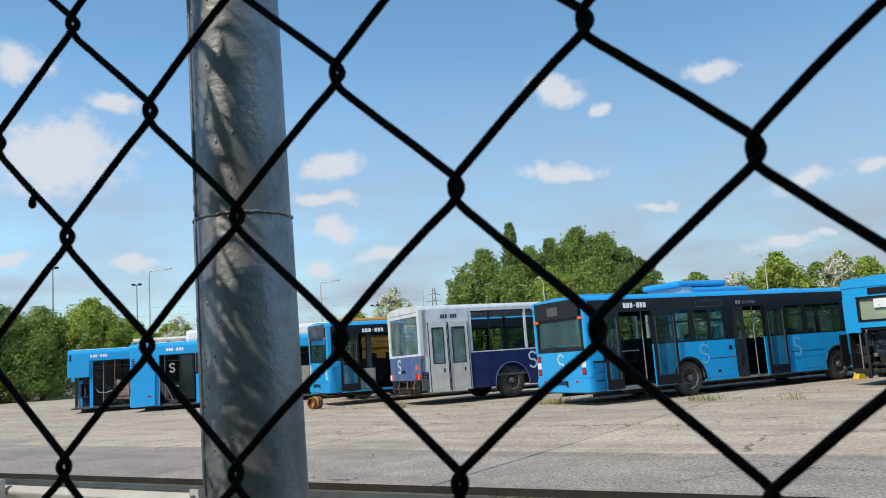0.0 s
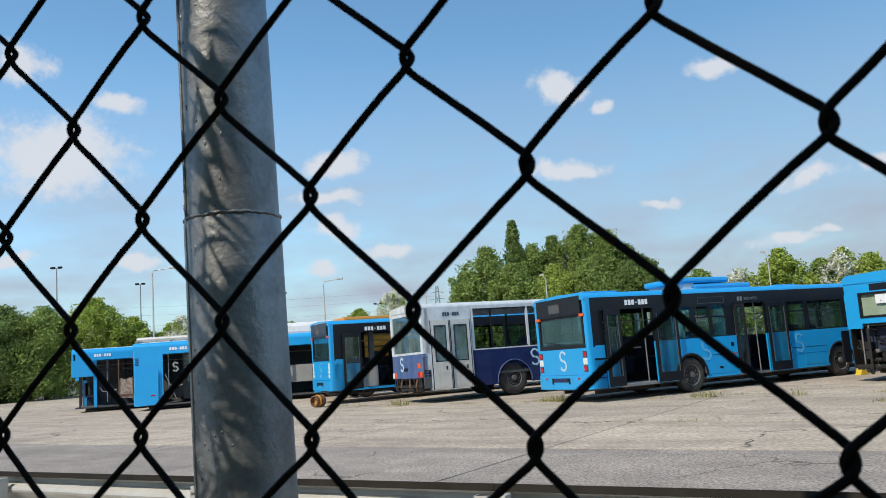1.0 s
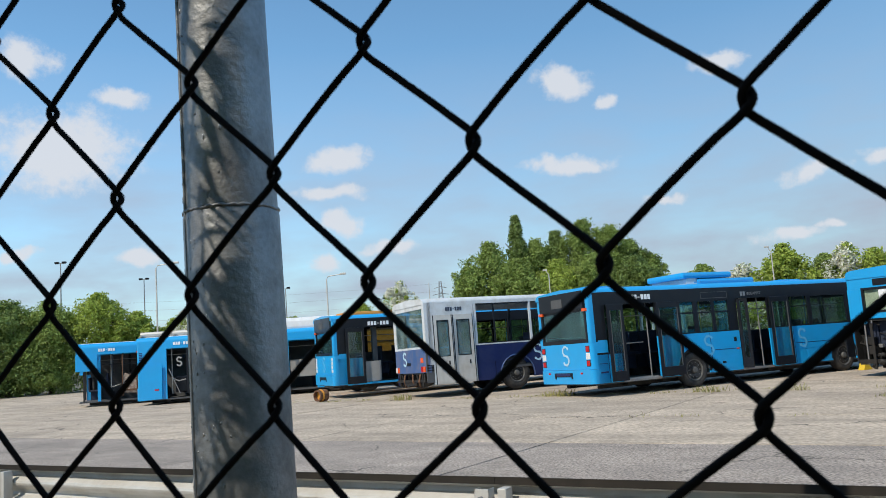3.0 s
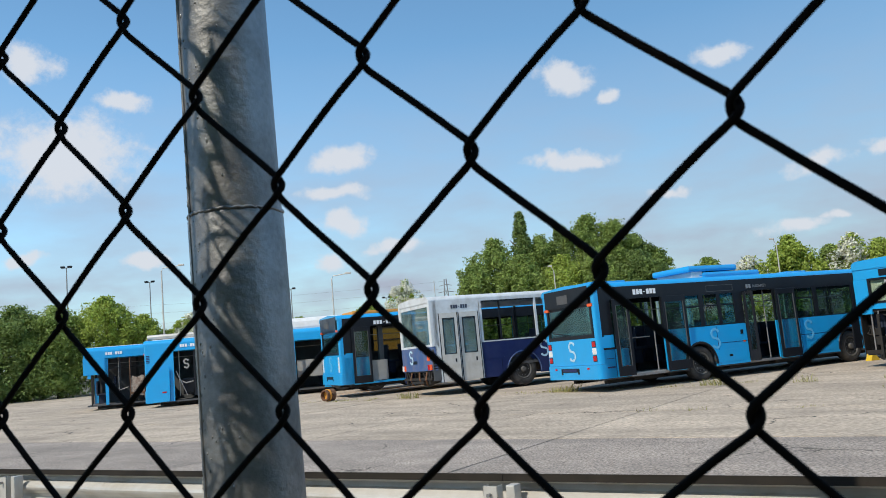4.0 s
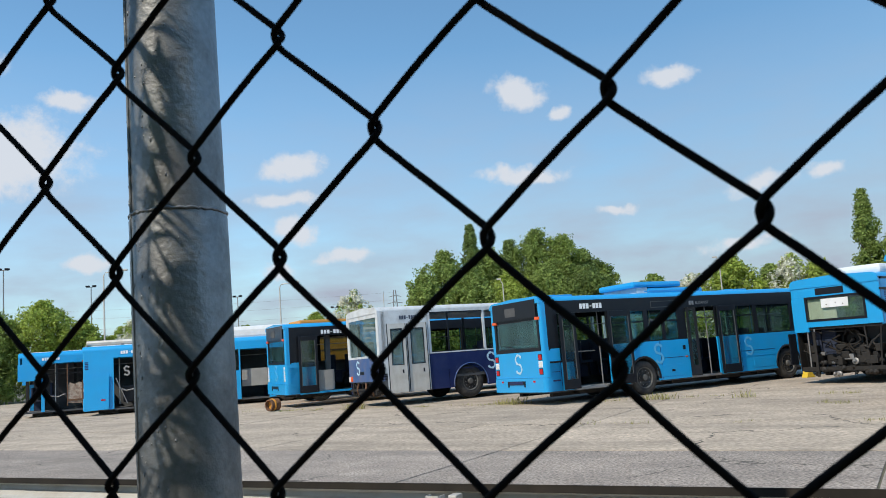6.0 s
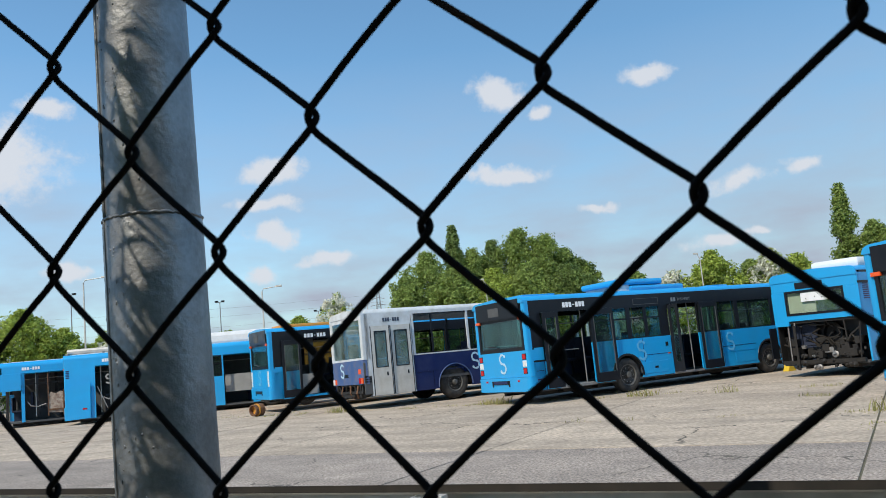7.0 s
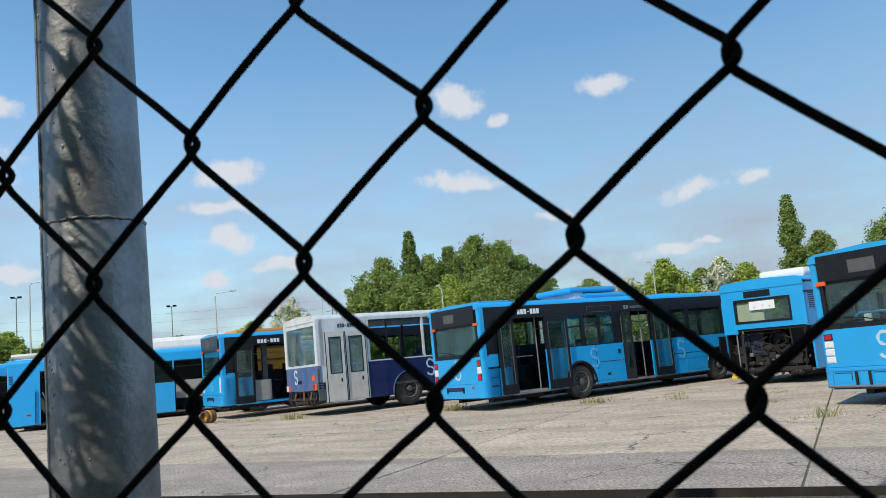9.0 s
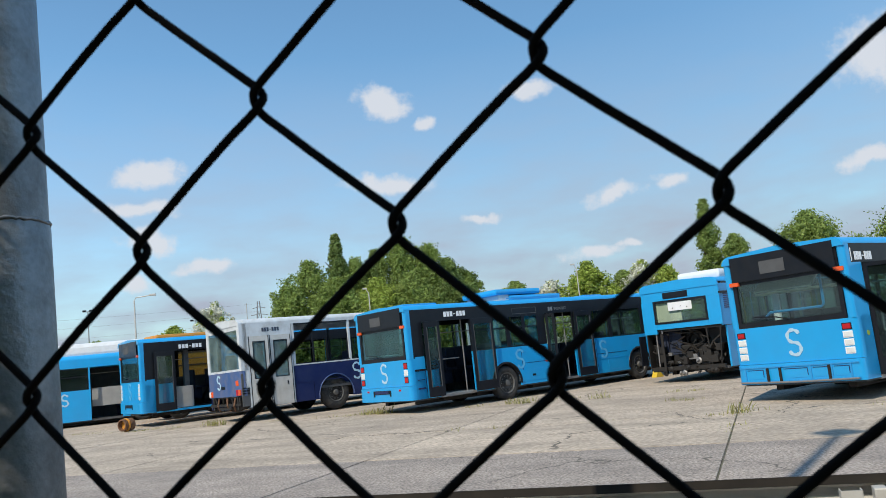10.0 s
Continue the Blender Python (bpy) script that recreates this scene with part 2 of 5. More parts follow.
M = dict(
    concrete=paving_material("concrete", (0.475, 0.388, 0.298), (0.20, 0.165, 0.13), 0.34, 13, 0.50, 0.9, 28),
    rough_concrete=paving_material("rough_concrete", (0.37, 0.31, 0.262), (0.14, 0.125, 0.11), 0.60, 30, 0.38, 0.75, 110),
    soil=material("soil", (0.13, 0.115, 0.085), 0.98, var=0.35, scale=3, bump=0.9, bump_scale=30, dirt=(0.08, 0.10, 0.04), dirt_amount=0.6),
    blue=material("blue_bus_paint", (0.010, 0.335, 0.71), 0.30, var=0.06, scale=1.2, dirt=(0.05, 0.25, 0.50), dirt_amount=0.25, dirt_scale=1.4, coat=0.25),
    navy=material("navy_bus_paint", (0.008, 0.017, 0.088), 0.36, var=0.15, scale=2, dirt=(0.05, 0.055, 0.09), dirt_amount=0.3, dirt_scale=2),
    faded=material("faded_blue_paint", (0.045, 0.105, 0.27), 0.55, var=0.15, scale=3, dirt=(0.22, 0.17, 0.13), dirt_amount=0.5, dirt_scale=3),
    greywhite=material("grey_white_paint", (0.60, 0.63, 0.65), 0.45, var=0.08, scale=2, dirt=(0.30, 0.27, 0.22), dirt_amount=0.5, dirt_scale=2.5),
    white=material("white_plastic", (0.80, 0.81, 0.82), 0.4, var=0.05, scale=2, dirt=(0.45, 0.43, 0.38), dirt_amount=0.4, dirt_scale=2),
    black=material("black_trim", (0.010, 0.012, 0.017), 0.30, spec=0.25, var=0.2, scale=4, dirt=(0.022, 0.020, 0.018), dirt_amount=0.4, dirt_scale=3),
    inner=material("dark_interior", (0.075, 0.078, 0.082), 0.8, var=0.2, scale=4),
    panel_grey=material("grey_interior_panel", (0.30, 0.295, 0.28), 0.7, var=0.15, scale=3),
    seat=material("dark_blue_fabric", (0.022, 0.030, 0.055), 0.9, var=0.3, scale=20),
    rim=material("dusty_wheel_steel", (0.12, 0.118, 0.112), 0.65, 0.2, var=0.25, scale=8, dirt=(0.05, 0.042, 0.035), dirt_amount=0.6, dirt_scale=9),
    rubber=material("tyre_rubber", (0.022, 0.022, 0.023), 0.85, var=0.25, scale=9, dirt=(0.10, 0.09, 0.075), dirt_amount=0.5, dirt_scale=5),
    steel=material("grey_steel", (0.32, 0.32, 0.32), 0.5, 0.6, var=0.2, scale=6, dirt=(0.14, 0.09, 0.05), dirt_amount=0.5, dirt_scale=6),
    rust=material("rust", (0.17, 0.085, 0.045), 0.9, var=0.35, scale=9, bump=0.5, dirt=(0.05, 0.035, 0.03), dirt_amount=0.6, dirt_scale=6),
    grime=material("oily_black_metal", (0.013, 0.012, 0.011), 0.65, var=0.4, scale=8, dirt=(0.04, 0.03, 0.022), dirt_amount=0.5, dirt_scale=7),
    red=material("red_lens", (0.45, 0.012, 0.015), 0.15, var=0.05), orange=material("orange_lens", (0.75, 0.10, 0.02), 0.2, var=0.05),
    clear=material("clear_lens", (0.7, 0.7, 0.68), 0.15, var=0.1, scale=20),
    mark=material("white_paint_mark", (0.40, 0.58, 0.70), 0.7, var=0.12, scale=12),
    faint=material("thin_paint_mark", (0.10, 0.41, 0.68), 0.7, var=0.12, scale=12),
    number=material("white_lettering", (0.78, 0.80, 0.82), 0.6, var=0.05), darkmark=material("dark_lettering", (0.05, 0.06, 0.09), 0.6, var=0.1),
    cream=material("cream_panel", (0.70, 0.64, 0.50), 0.6, var=0.08), ochre=material("ochre_paint", (0.62, 0.27, 0.04), 0.5, var=0.12, scale=2),
    yellow=material("yellow_plastic", (0.65, 0.45, 0.03), 0.6, var=0.1), rail_blue=material("blue_rail", (0.03, 0.28, 0.60), 0.4, var=0.05),
    pole=material("silver_painted_steel", (0.25, 0.253, 0.257), 0.40, 0.66, var=0.12, scale=7, grain=0.10, grain_scale=70, bump=0.22, bump_scale=60, dirt=(0.07, 0.055, 0.045), dirt_amount=0.6, dirt_scale=6),
    lining=material("torn_lining", (0.42, 0.34, 0.27), 0.9, var=0.35, scale=9, dirt=(0.14, 0.05, 0.03), dirt_amount=0.85, dirt_scale=7),
    dark_metal=material("dark_matt_metal", (0.020, 0.017, 0.014), 0.85, spec=0.2, var=0.25, scale=5, dirt=(0.05, 0.04, 0.03), dirt_amount=0.5, dirt_scale=3),
    zinc=material("galvanised_steel", (0.58, 0.56, 0.52), 0.45, 0.25, var=0.08, scale=4, dirt=(0.36, 0.31, 0.24), dirt_amount=0.5, dirt_scale=3),
    wire=material("black_coated_wire", (0.006, 0.0055, 0.0055), 0.85, var=0.25, scale=60, dirt=(0.03, 0.016, 0.011), dirt_amount=0.4, dirt_scale=25, spec=0.12),
    bark=material("bark", (0.10, 0.075, 0.05), 0.95, var=0.3, scale=6, bump=0.8),
    leaf=leaf_material("green_leaves", (0.25, 0.33, 0.085)), leaf_dark=leaf_material("deep_green_leaves", (0.18, 0.25, 0.07)),
    leaf_light=leaf_material("fresh_green_leaves", (0.35, 0.43, 0.085)), blossom=leaf_material("pale_blossom", (0.74, 0.74, 0.64), 0.3),
    grass=leaf_material("dry_grass", (0.36, 0.34, 0.13), 0.4),
    glass=glass_material("tinted_glass", (0.50, 0.66, 0.64), dust=0.015), glass_clear=glass_material("window_glass", (0.70, 0.80, 0.78), dust=0.02),
    glass_rear=glass_material("teal_rear_glass", (0.40, 0.64, 0.64), dust=0.07, film_color=(0.13, 0.33, 0.36)),
    # dust film thickened to stand in for the lit interior behind these panes
    glass_pale=glass_material("pale_filmed_glass", (0.55, 0.64, 0.66), dust=0.22),
)


# ---- mesh helpers ----
def link_mesh(name, bm, mat, parent=None, smooth=False):
    me = bpy.data.meshes.new(name)
    bmesh.ops.recalc_face_normals(bm, faces=bm.faces)
    bm.to_mesh(me)
    bm.free()
    me.materials.append(mat)
    if smooth:
        for p in me.polygons:
            p.use_smooth = len(p.vertices) == 4
    ob = new(name, me)
    if parent:
        ob.parent = parent
    return ob


def part(name, bm, mat, parent, label="", smooth=False):
    ob = link_mesh(name, bm, mat, parent, smooth)
    if label:
        tagged(ob, label)
    return ob


def box(bm, x0, x1, y0, y1, z0, z1, m=None):
    v = [Vector((x, y, z)) for z in (z0, z1) for y in (y0, y1) for x in (x0, x1)]
    if m:
        v = [m @ p for p in v]
    v = [bm.verts.new(p) for p in v]
    for f in ((0, 2, 3, 1), (4, 5, 7, 6), (0, 1, 5, 4), (2, 6, 7, 3), (0, 4, 6, 2), (1, 3, 7, 5)):
        bm.faces.new([v[k] for k in f])
    return bm


def boxes(*bs, bevel=0.0):
    bm = bmesh.new()
    for b in bs:
        box(bm, *b)
    if bevel:
        bmesh.ops.bevel(bm, geom=list(bm.edges), offset=bevel, segments=2, affect="EDGES", profile=0.6)
    return bm


def prism(pts, lo, hi, axis="y", bm=None):
    """A polygon in the plane across axis, drawn out from lo to hi."""
    bm = bm or bmesh.new()

    def at(p, d):
        return {"y": (p[0], d, p[1]), "x": (d, p[0], p[1]), "z": (p[0], p[1], d)}[axis]
    a = [bm.verts.new(at(p, lo)) for p in pts]
    b = [bm.verts.new(at(p, hi)) for p in pts]
    bm.faces.new(a), bm.faces.new(b[::-1])
    for k in range(len(pts)):
        j = (k + 1) % len(pts)
        bm.faces.new((a[k], b[k], b[j], a[j]))
    return bm


def lathe(profile, n=24, bm=None, m=Matrix(), caps=True):
    """Turn (radius, height) pairs round the z axis."""
    bm = bm or bmesh.new()
    rings = [[bm.verts.new(m @ Vector((r * math.cos(2 * math.pi * k / n), r * math.sin(2 * math.pi * k / n), z))) for k in range(n)] for r, z in profile]
    for a, b in zip(rings, rings[1:]):
        for k in range(n):
            bm.faces.new((a[k], a[(k + 1) % n], b[(k + 1) % n], b[k]))
    for r in (rings[0], rings[-1]) if caps else ():
        bm.faces.new(r)
    return bm


def tube(points, radius, n=6, bm=None):
    """A round bar along points; radius may be a list."""
    bm = bm or bmesh.new()
    P = [Vector(p) for p in points]
    rad = radius if isinstance(radius, (list, tuple)) else [radius] * len(P)
    up = Vector((0.31, 0.17, 0.93)).normalized()
    prev = None
    for i, p in enumerate(P):
        d = (P[min(i + 1, len(P) - 1)] - P[max(i - 1, 0)]).normalized()
        if i == 0 and abs(d.dot(up)) > 0.95:
            up = Vector((1, 0, 0))
        side = d.cross(up).normalized()
        up2 = side.cross(d)
        ring = [bm.verts.new(p + rad[i] * (math.cos(2 * math.pi * k / n) * side + math.sin(2 * math.pi * k / n) * up2)) for k in range(n)]
        if prev:
            for k in range(n):
                bm.faces.new((prev[k], prev[(k + 1) % n], ring[(k + 1) % n], ring[k]))
        else:
            bm.faces.new(ring[::-1])
        prev = ring
    bm.faces.new(prev)
    return bm


def thing(name, m, label, category, group="", kind=""):
    ob = new(name)
    ob.empty_display_size = 0.2
    ob.matrix_world = m
    return tagged(ob, label, category, group, kind)


# ---- ground ----
GA = math.radians(-34)                       # the slabs' grid
GS, GD = Vector((math.cos(GA), math.sin(GA), 0)), Vector((-math.sin(GA), math.cos(GA), 0))


def on_grid(s, d, z=0.0):
    return GS * s + GD * d + Vector((0, 0, z))


bm = bmesh.new()
vs = [bm.verts.new(p) for p in ((-900, -300, -0.02), (900, -300, -0.02), (900, 1400, -0.02), (-900, 1400, -0.02))]
bm.faces.new(vs)
tagged(link_mesh("ground", bm, M["soil"]), "dusty bare earth around the depot yard", "ground", kind="structure")


# ---- guardrail ----
def make_guardrail():
    a = math.radians(-31)
    m = Matrix.Translation((0.64, 4.88, 0)) @ Matrix.Rotation(a, 4, "Z")
    rail = thing("guardrail", m, "galvanised steel guardrail with a dark upper lip", "guardrail")
    prof = [(0.0, 0.75), (0.07, 0.715), (0.083, 0.69), (0.07, 0.66), (0.0, 0.615), (-0.006, 0.595), (0.0, 0.575), (0.07, 0.53), (0.083, 0.50), (0.07, 0.475), (0.0, 0.44)]
    for k, x0 in enumerate((-12.6, -8.6, -4.6, -0.6 - 0.0, 3.4)):
        bm = bmesh.new()
        off = 0.004 * (k % 2)
        pts = [(y + off, z + off) for y, z in prof] + [(y + off + 0.004, z + off) for y, z in prof[::-1]]
        prism(pts, x0, x0 + 4.18, "x", bm)
        part("beam", bm, M["zinc"], rail)
        # separate near-black strip along the beam's top edge
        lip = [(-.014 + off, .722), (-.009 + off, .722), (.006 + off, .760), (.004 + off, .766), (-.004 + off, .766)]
        part("upper_lip", prism(lip, x0 + .002, x0 + 4.176, "x"), M["dark_metal"], rail, "dark upper lip")
    for x in (-14.5, -11.5, -8.75, -5.73, -2.95, -0.46, 2.6, 5.6):
        bm = boxes((x - 0.05, x + 0.05, -0.115, -0.109, -0.02, 0.71), (x - 0.05, x - 0.044, -0.115, -0.045, -0.02, 0.71), (x + 0.044, x + 0.05, -0.115, -0.045, -0.02, 0.71))
        part("post", bm, M["zinc"], rail)
        bm = boxes((x + 0.10, x + 0.16, -0.10, -0.012, 0.46, 0.715), bevel=0.008)
        part("spacer", bm, M["zinc"], rail)
        bm = lathe([(0.012, 0), (0.012, 0.03)], 8, m=Matrix.Translation((x, -0.12, 0.66)) @ Matrix.Rotation(math.radians(90), 4, "X"))
        part("bolt", bm, M["steel"], rail)


make_guardrail()


# ---- lamp mast behind the fence ----
def make_mast():
    mast = thing("lamp_mast", Matrix.Translation((-0.420, 1.876, -0.02)) @ Matrix.Rotation(math.radians(-0.8), 4, "Y"), "tall grey painted steel lamp mast with a welded seam", "lamp post")
    bm = lathe([(0.122, 0), (0.1155, 1.3), (0.1135, 1.95), (0.1105, 1.963)], 64, caps=False)
    part("lower_tube", bm, M["pole"], mast, smooth=True)
    bm = lathe([(0.1105, 1.965), (0.1085, 2.5), (0.105, 4.0), (0.05, 11.45), (0.0, 11.5)], 64, caps=False)
    part("upper_tube", bm, M["pole"], mast, smooth=True)
    rnd = random.Random(5)
    bm = bmesh.new()
    ring = []
    for k in range(97):
        t = 2 * math.pi * k / 96
        ring.append((0.1115 * math.cos(t), 0.1115 * math.sin(t), 1.962 + rnd.uniform(-.002, .002)))
    tube(ring, [0.0035 + rnd.uniform(-.001, .0015) for _ in ring], 6, bm)
    part("weld_seam", bm, M["pole"], mast, smooth=True)
    t = math.radians(215)
    bm = tube([(0.1175 * math.cos(t), 0.1175 * math.sin(t), 0.1), (0.112 * math.cos(t), 0.112 * math.sin(t), 1.95), (0.1085 * math.cos(t), 0.1085 * math.sin(t), 2.6), (0.1045 * math.cos(t), 0.1045 * math.sin(t), 4.0)], 0.004, 6)
    part("seam_bead", bm, M["pole"], mast, smooth=True)
    bm = bmesh.new()
    for _ in range(170):
        t, zz, rr = math.radians(rnd.gauss(228, 26)), rnd.uniform(.7, 2.7), rnd.uniform(.0012, .0034)
        R0 = .1225 - .0052 * zz if zz < 1.96 else .1105 - .0035 * (zz - 1.965)
        lathe([(rr, -.001), (rr * .8, .0010), (rr * .35, .0018)], 7, bm, Matrix.Translation((R0 * math.cos(t), R0 * math.sin(t), zz)) @ Matrix.Rotation(t, 4, "Z") @ Matrix.Rotation(math.radians(90), 4, "Y") @ Matrix.Diagonal((rnd.uniform(1, 2.6), 1, 1, 1)))
    tagged(part("paint_blisters", bm, M["pole"], mast, "blistered and run silver paint", smooth=True), kind="stuff")
    bm = tube([(0, 0, 11.4), (0.0, 0.0, 11.62), (0.03, 0.03, 11.7)], 0.04, 8)
    part("arm", bm, M["pole"], mast)
    bm = boxes((-0.24, 0.26, -0.22, 0.30, 11.66, 11.80), bevel=0.06)
    part("lamp_head", bm, M["steel"], mast)


make_mast()


# ---- chain-link fence ----
def make_fence():
    o = Vector((0.0672, 0.1624, 1.6375))
    col, row = Vector((0.03063, -0.01693, -0.0012)), Vector((0.00147, -0.00119, 0.03558))
    bow_c, bow_r, twist = Vector((0, -0.00024, -0.00003)), Vector((-0.00018, 0.00043, -0.00017)), Vector((-0.00004, 0.00005, 0))
    nn = Vector((0.484, 0.875, 0.02)).normalized()
    R, dep = 0.00116, 0.00135

    def lattice(c, r):
        """The slightly bulging net: columns c, rows r."""
        cc, rr = max(-7, min(6, c)), max(-3, min(3, r))
        return o + col * c + row * r + bow_c * cc * cc + bow_r * rr * rr + twist * cc * rr

    fence = thing("chain_link_fence", Matrix.Translation((o.x, o.y, 0)), "chain-link fence of dark coated twisted wire", "fence")
    shift = Vector((-o.x, -o.y, 0))
    # one bend: share of the row, half widths of the column, share of the depth
    half = [(0.0, 0.531, 0.0), (0.022, 0.529, 0.45), (0.05, 0.520, 0.85), (0.078, 0.502, 1.0), (0.105, 0.475, 1.0), (0.14, 0.436, 1.0), (0.25, 0.302, 1.0), (0.38, 0.147, 0.95)]
    shape = half + [(0.5, 0.0, 0.95)] + [(1 - a, -b, d) for a, b, d in half[:0:-1]]
    for j in range(-44, 38):
        pts = []
        for r in range(-45, 21):
            sg = 1 if (r + j) % 2 else -1
            for a, u, d in shape:
                c = j + 0.5 + sg * u
                bow = 0.015 * math.sin(math.pi * a ** 1.5) if sg < 0 else 0.004 * math.sin(math.pi * a)
                w = noise.noise(Vector((c * 0.7, (r + a) * 0.7, 3.1)))
                w2 = noise.noise(Vector((c * 0.9, (r + a) * 0.9, 9.7)))
                p = lattice(c - bow, r + a + bow) + col.normalized() * (w2 * 0.0007) + Vector((0, 0, w * 0.0008)) + nn * (dep * d * sg + 0.0004 * w)
                pts.append(p + shift)
        pts = [p for p in pts if p.z > 0.0]
        part("wire", tube(pts, R, 7), M["wire"], fence, smooth=True)
    # a drop of coating that ran down and set on one strand
    p = lattice(-6.5, 0.42) + shift
    part("coating_drop", lathe([(0.0004, -0.0024), (0.0011, -0.0018), (0.0013, -0.0006), (0.0009, 0.001), (0.0004, 0.002)], 10, m=Matrix.Translation(p)), M["wire"], fence, smooth=True)


make_fence()


# ---- buses ----
# a bus lies along +x from its rear end, its right side on y = 0, its left side on y = 2.5
BW = 2.5


def panel_outline(x0, x1, z0, z1, wheels, r=0.56):
    """Side panel seen from the side, with round cut-outs over the wheels."""
    pts = [(x0, z0)]
    for w in wheels:
        if x0 - r < w < x1 + r:
            a0 = math.asin(max(-1, min(1, (z0 - 0.48) / r)))
            for k in range(15):
                t = math.pi - a0 - (math.pi - 2 * a0) * k / 14
                x, z = w + r * math.cos(t), 0.48 + r * math.sin(t)
                if x0 + 0.002 < x < x1 - 0.002:
                    pts.append((x, z))
                elif x <= x0 + 0.002 and abs(t) < math.pi:
                    pts[0] = (x0, max(pts[0][1], z0))
    pts += [(x1, z0), (x1, z1), (x0, z1)]
    return pts


def wheel(parent, x, y, side, rim_mat, r=0.48, w=0.28):
    """side -1: the hub faces -y."""
    hub = new("wheel")
    hub.parent = parent
    hub.matrix_local = Matrix.Translation((x, y, r)) @ Matrix.Rotation(math.radians(90 if side < 0 else -90), 4, "X")
    bm = lathe([(0.29, -w / 2), (0.42, -w / 2), (r - 0.015, -w / 2 + 0.03), (r, -w / 2 + 0.07), (r, w / 2 - 0.07), (r - 0.015, w / 2 - 0.03), (0.42, w / 2), (0.30, w / 2 - 0.005), (0.285, w / 2 - 0.03)], 36)
    part("tyre", bm, M["rubber"], hub, smooth=True)
    bm = lathe([(0.292, w / 2 - 0.03), (0.30, w / 2 + 0.004), (0.275, w / 2 - 0.005), (0.25, w / 2 - 0.07), (0.17, w / 2 - 0.09), (0.155, w / 2 - 0.05), (0.10, w / 2 - 0.04), (0.085, w / 2 + 0.02), (0.06, w / 2 + 0.03)], 28)
    part("rim", bm, rim_mat, hub, smooth=False)
    bm = bmesh.new()
    for k in range(10):
        a = 2 * math.pi * k / 10
        lathe([(0.014, w / 2 - 0.06), (0.014, w / 2 - 0.02)], 6, bm, Matrix.Translation((0.2 * math.cos(a), 0.2 * math.sin(a), 0)))
    tagged(part("wheel_nuts", bm, M["steel"], hub), kind="stuff")
    return hub


def s_ribbon(h, thick, depth=0.006):
    """A sprayed letter S of height h in the x-z plane, centred, as a flat stroke."""
    r = h / 4
    P = []
    for k in range(15):
        t = math.radians(20 + 250 * k / 14)
        P.append((r * 1.05 * math.cos(t), r + r * math.sin(t)))
    for k in range(1, 15):
        t = math.radians(90 - 250 * k / 14)
        P.append((r * 1.05 * math.cos(t), -r + r * math.sin(t)))
    bm = bmesh.new()
    L, Rr = [], []
    for i, p in enumerate(P):
        a, b = P[max(0, i - 1)], P[min(len(P) - 1, i + 1)]
        d = Vector((b[0] - a[0], b[1] - a[1])).normalized()
        w = thick * (0.42 + 0.12 * math.sin(i * 1.7))
        for lst, sg in ((L, 1), (Rr, -1)):
            lst.append((p[0] - d.y * w * sg, p[1] + d.x * w * sg))
    vs = [[bm.verts.new((q[0], y, q[1])) for q in lst] for y in (0, -depth) for lst in (L, Rr)]
    for i in range(len(P) - 1):
        bm.faces.new((vs[0][i], vs[0][i + 1], vs[1][i + 1], vs[1][i]))
        bm.faces.new((vs[2][i], vs[3][i], vs[3][i + 1], vs[2][i + 1]))
        bm.faces.new((vs[0][i], vs[2][i], vs[2][i + 1], vs[0][i + 1]))
        bm.faces.new((vs[1][i], vs[1][i + 1], vs[3][i + 1], vs[3][i]))
    return bm


def side_s(parent, x, z, h, mat, label):
    ob = part("sprayed_letter", s_ribbon(h, 0.075), M[mat], parent, label)
    ob.location = (x, -0.003, z)


def rear_s(parent, y, z, h, mat, label, x=-0.003):
    ob = part("sprayed_letter", s_ribbon(h, 0.068), M[mat], parent, label)
    ob.matrix_local = Matrix.Translation((x, y, z)) @ Matrix.Rotation(math.radians(-90), 4, "Z")


def number_bars(parent, x, z, w, h, mat="number", y=-0.012):
    """The fleet number, as plain bars."""
    n = 7
    for k in range(n):
        if k == 3:
            part("number_bar", boxes((x + w * (k + .2) / n, x + w * (k + .8) / n, y, y + 0.008, z + h * .4, z + h * .55)), M[mat], parent)
        else:
            part("number_bar", boxes((x + w * (k + .12) / n, x + w * (k + .88) / n, y, y + 0.008, z, z + h)), M[mat], parent)


def pane(parent, x0, x1, z0, z1, y, frame_mat="black", sill=0.035, glass="glass", mullion=None):
    """A side window: a frame with a pane set into it."""
    bm = boxes((x0, x1, y, y + 0.04, z0, z0 + sill), (x0, x1, y, y + 0.04, z1 - sill, z1), (x0, x0 + sill, y, y + 0.04, z0 + sill, z1 - sill), (x1 - sill, x1, y, y + 0.04, z0 + sill, z1 - sill))
    if mullion:
        box(bm, x0 + sill, x1 - sill, y + 0.004, y + 0.036, mullion - 0.018, mullion + 0.018)
    fr = part("window_frame", bm, M[frame_mat], parent)
    if glass:
        g = part("pane", boxes((x0 + sill, x1 - sill, y + 0.016, y + 0.022, z0 + sill, z1 - sill)), M[glass], fr)
        g.visible_shadow = False
    return fr


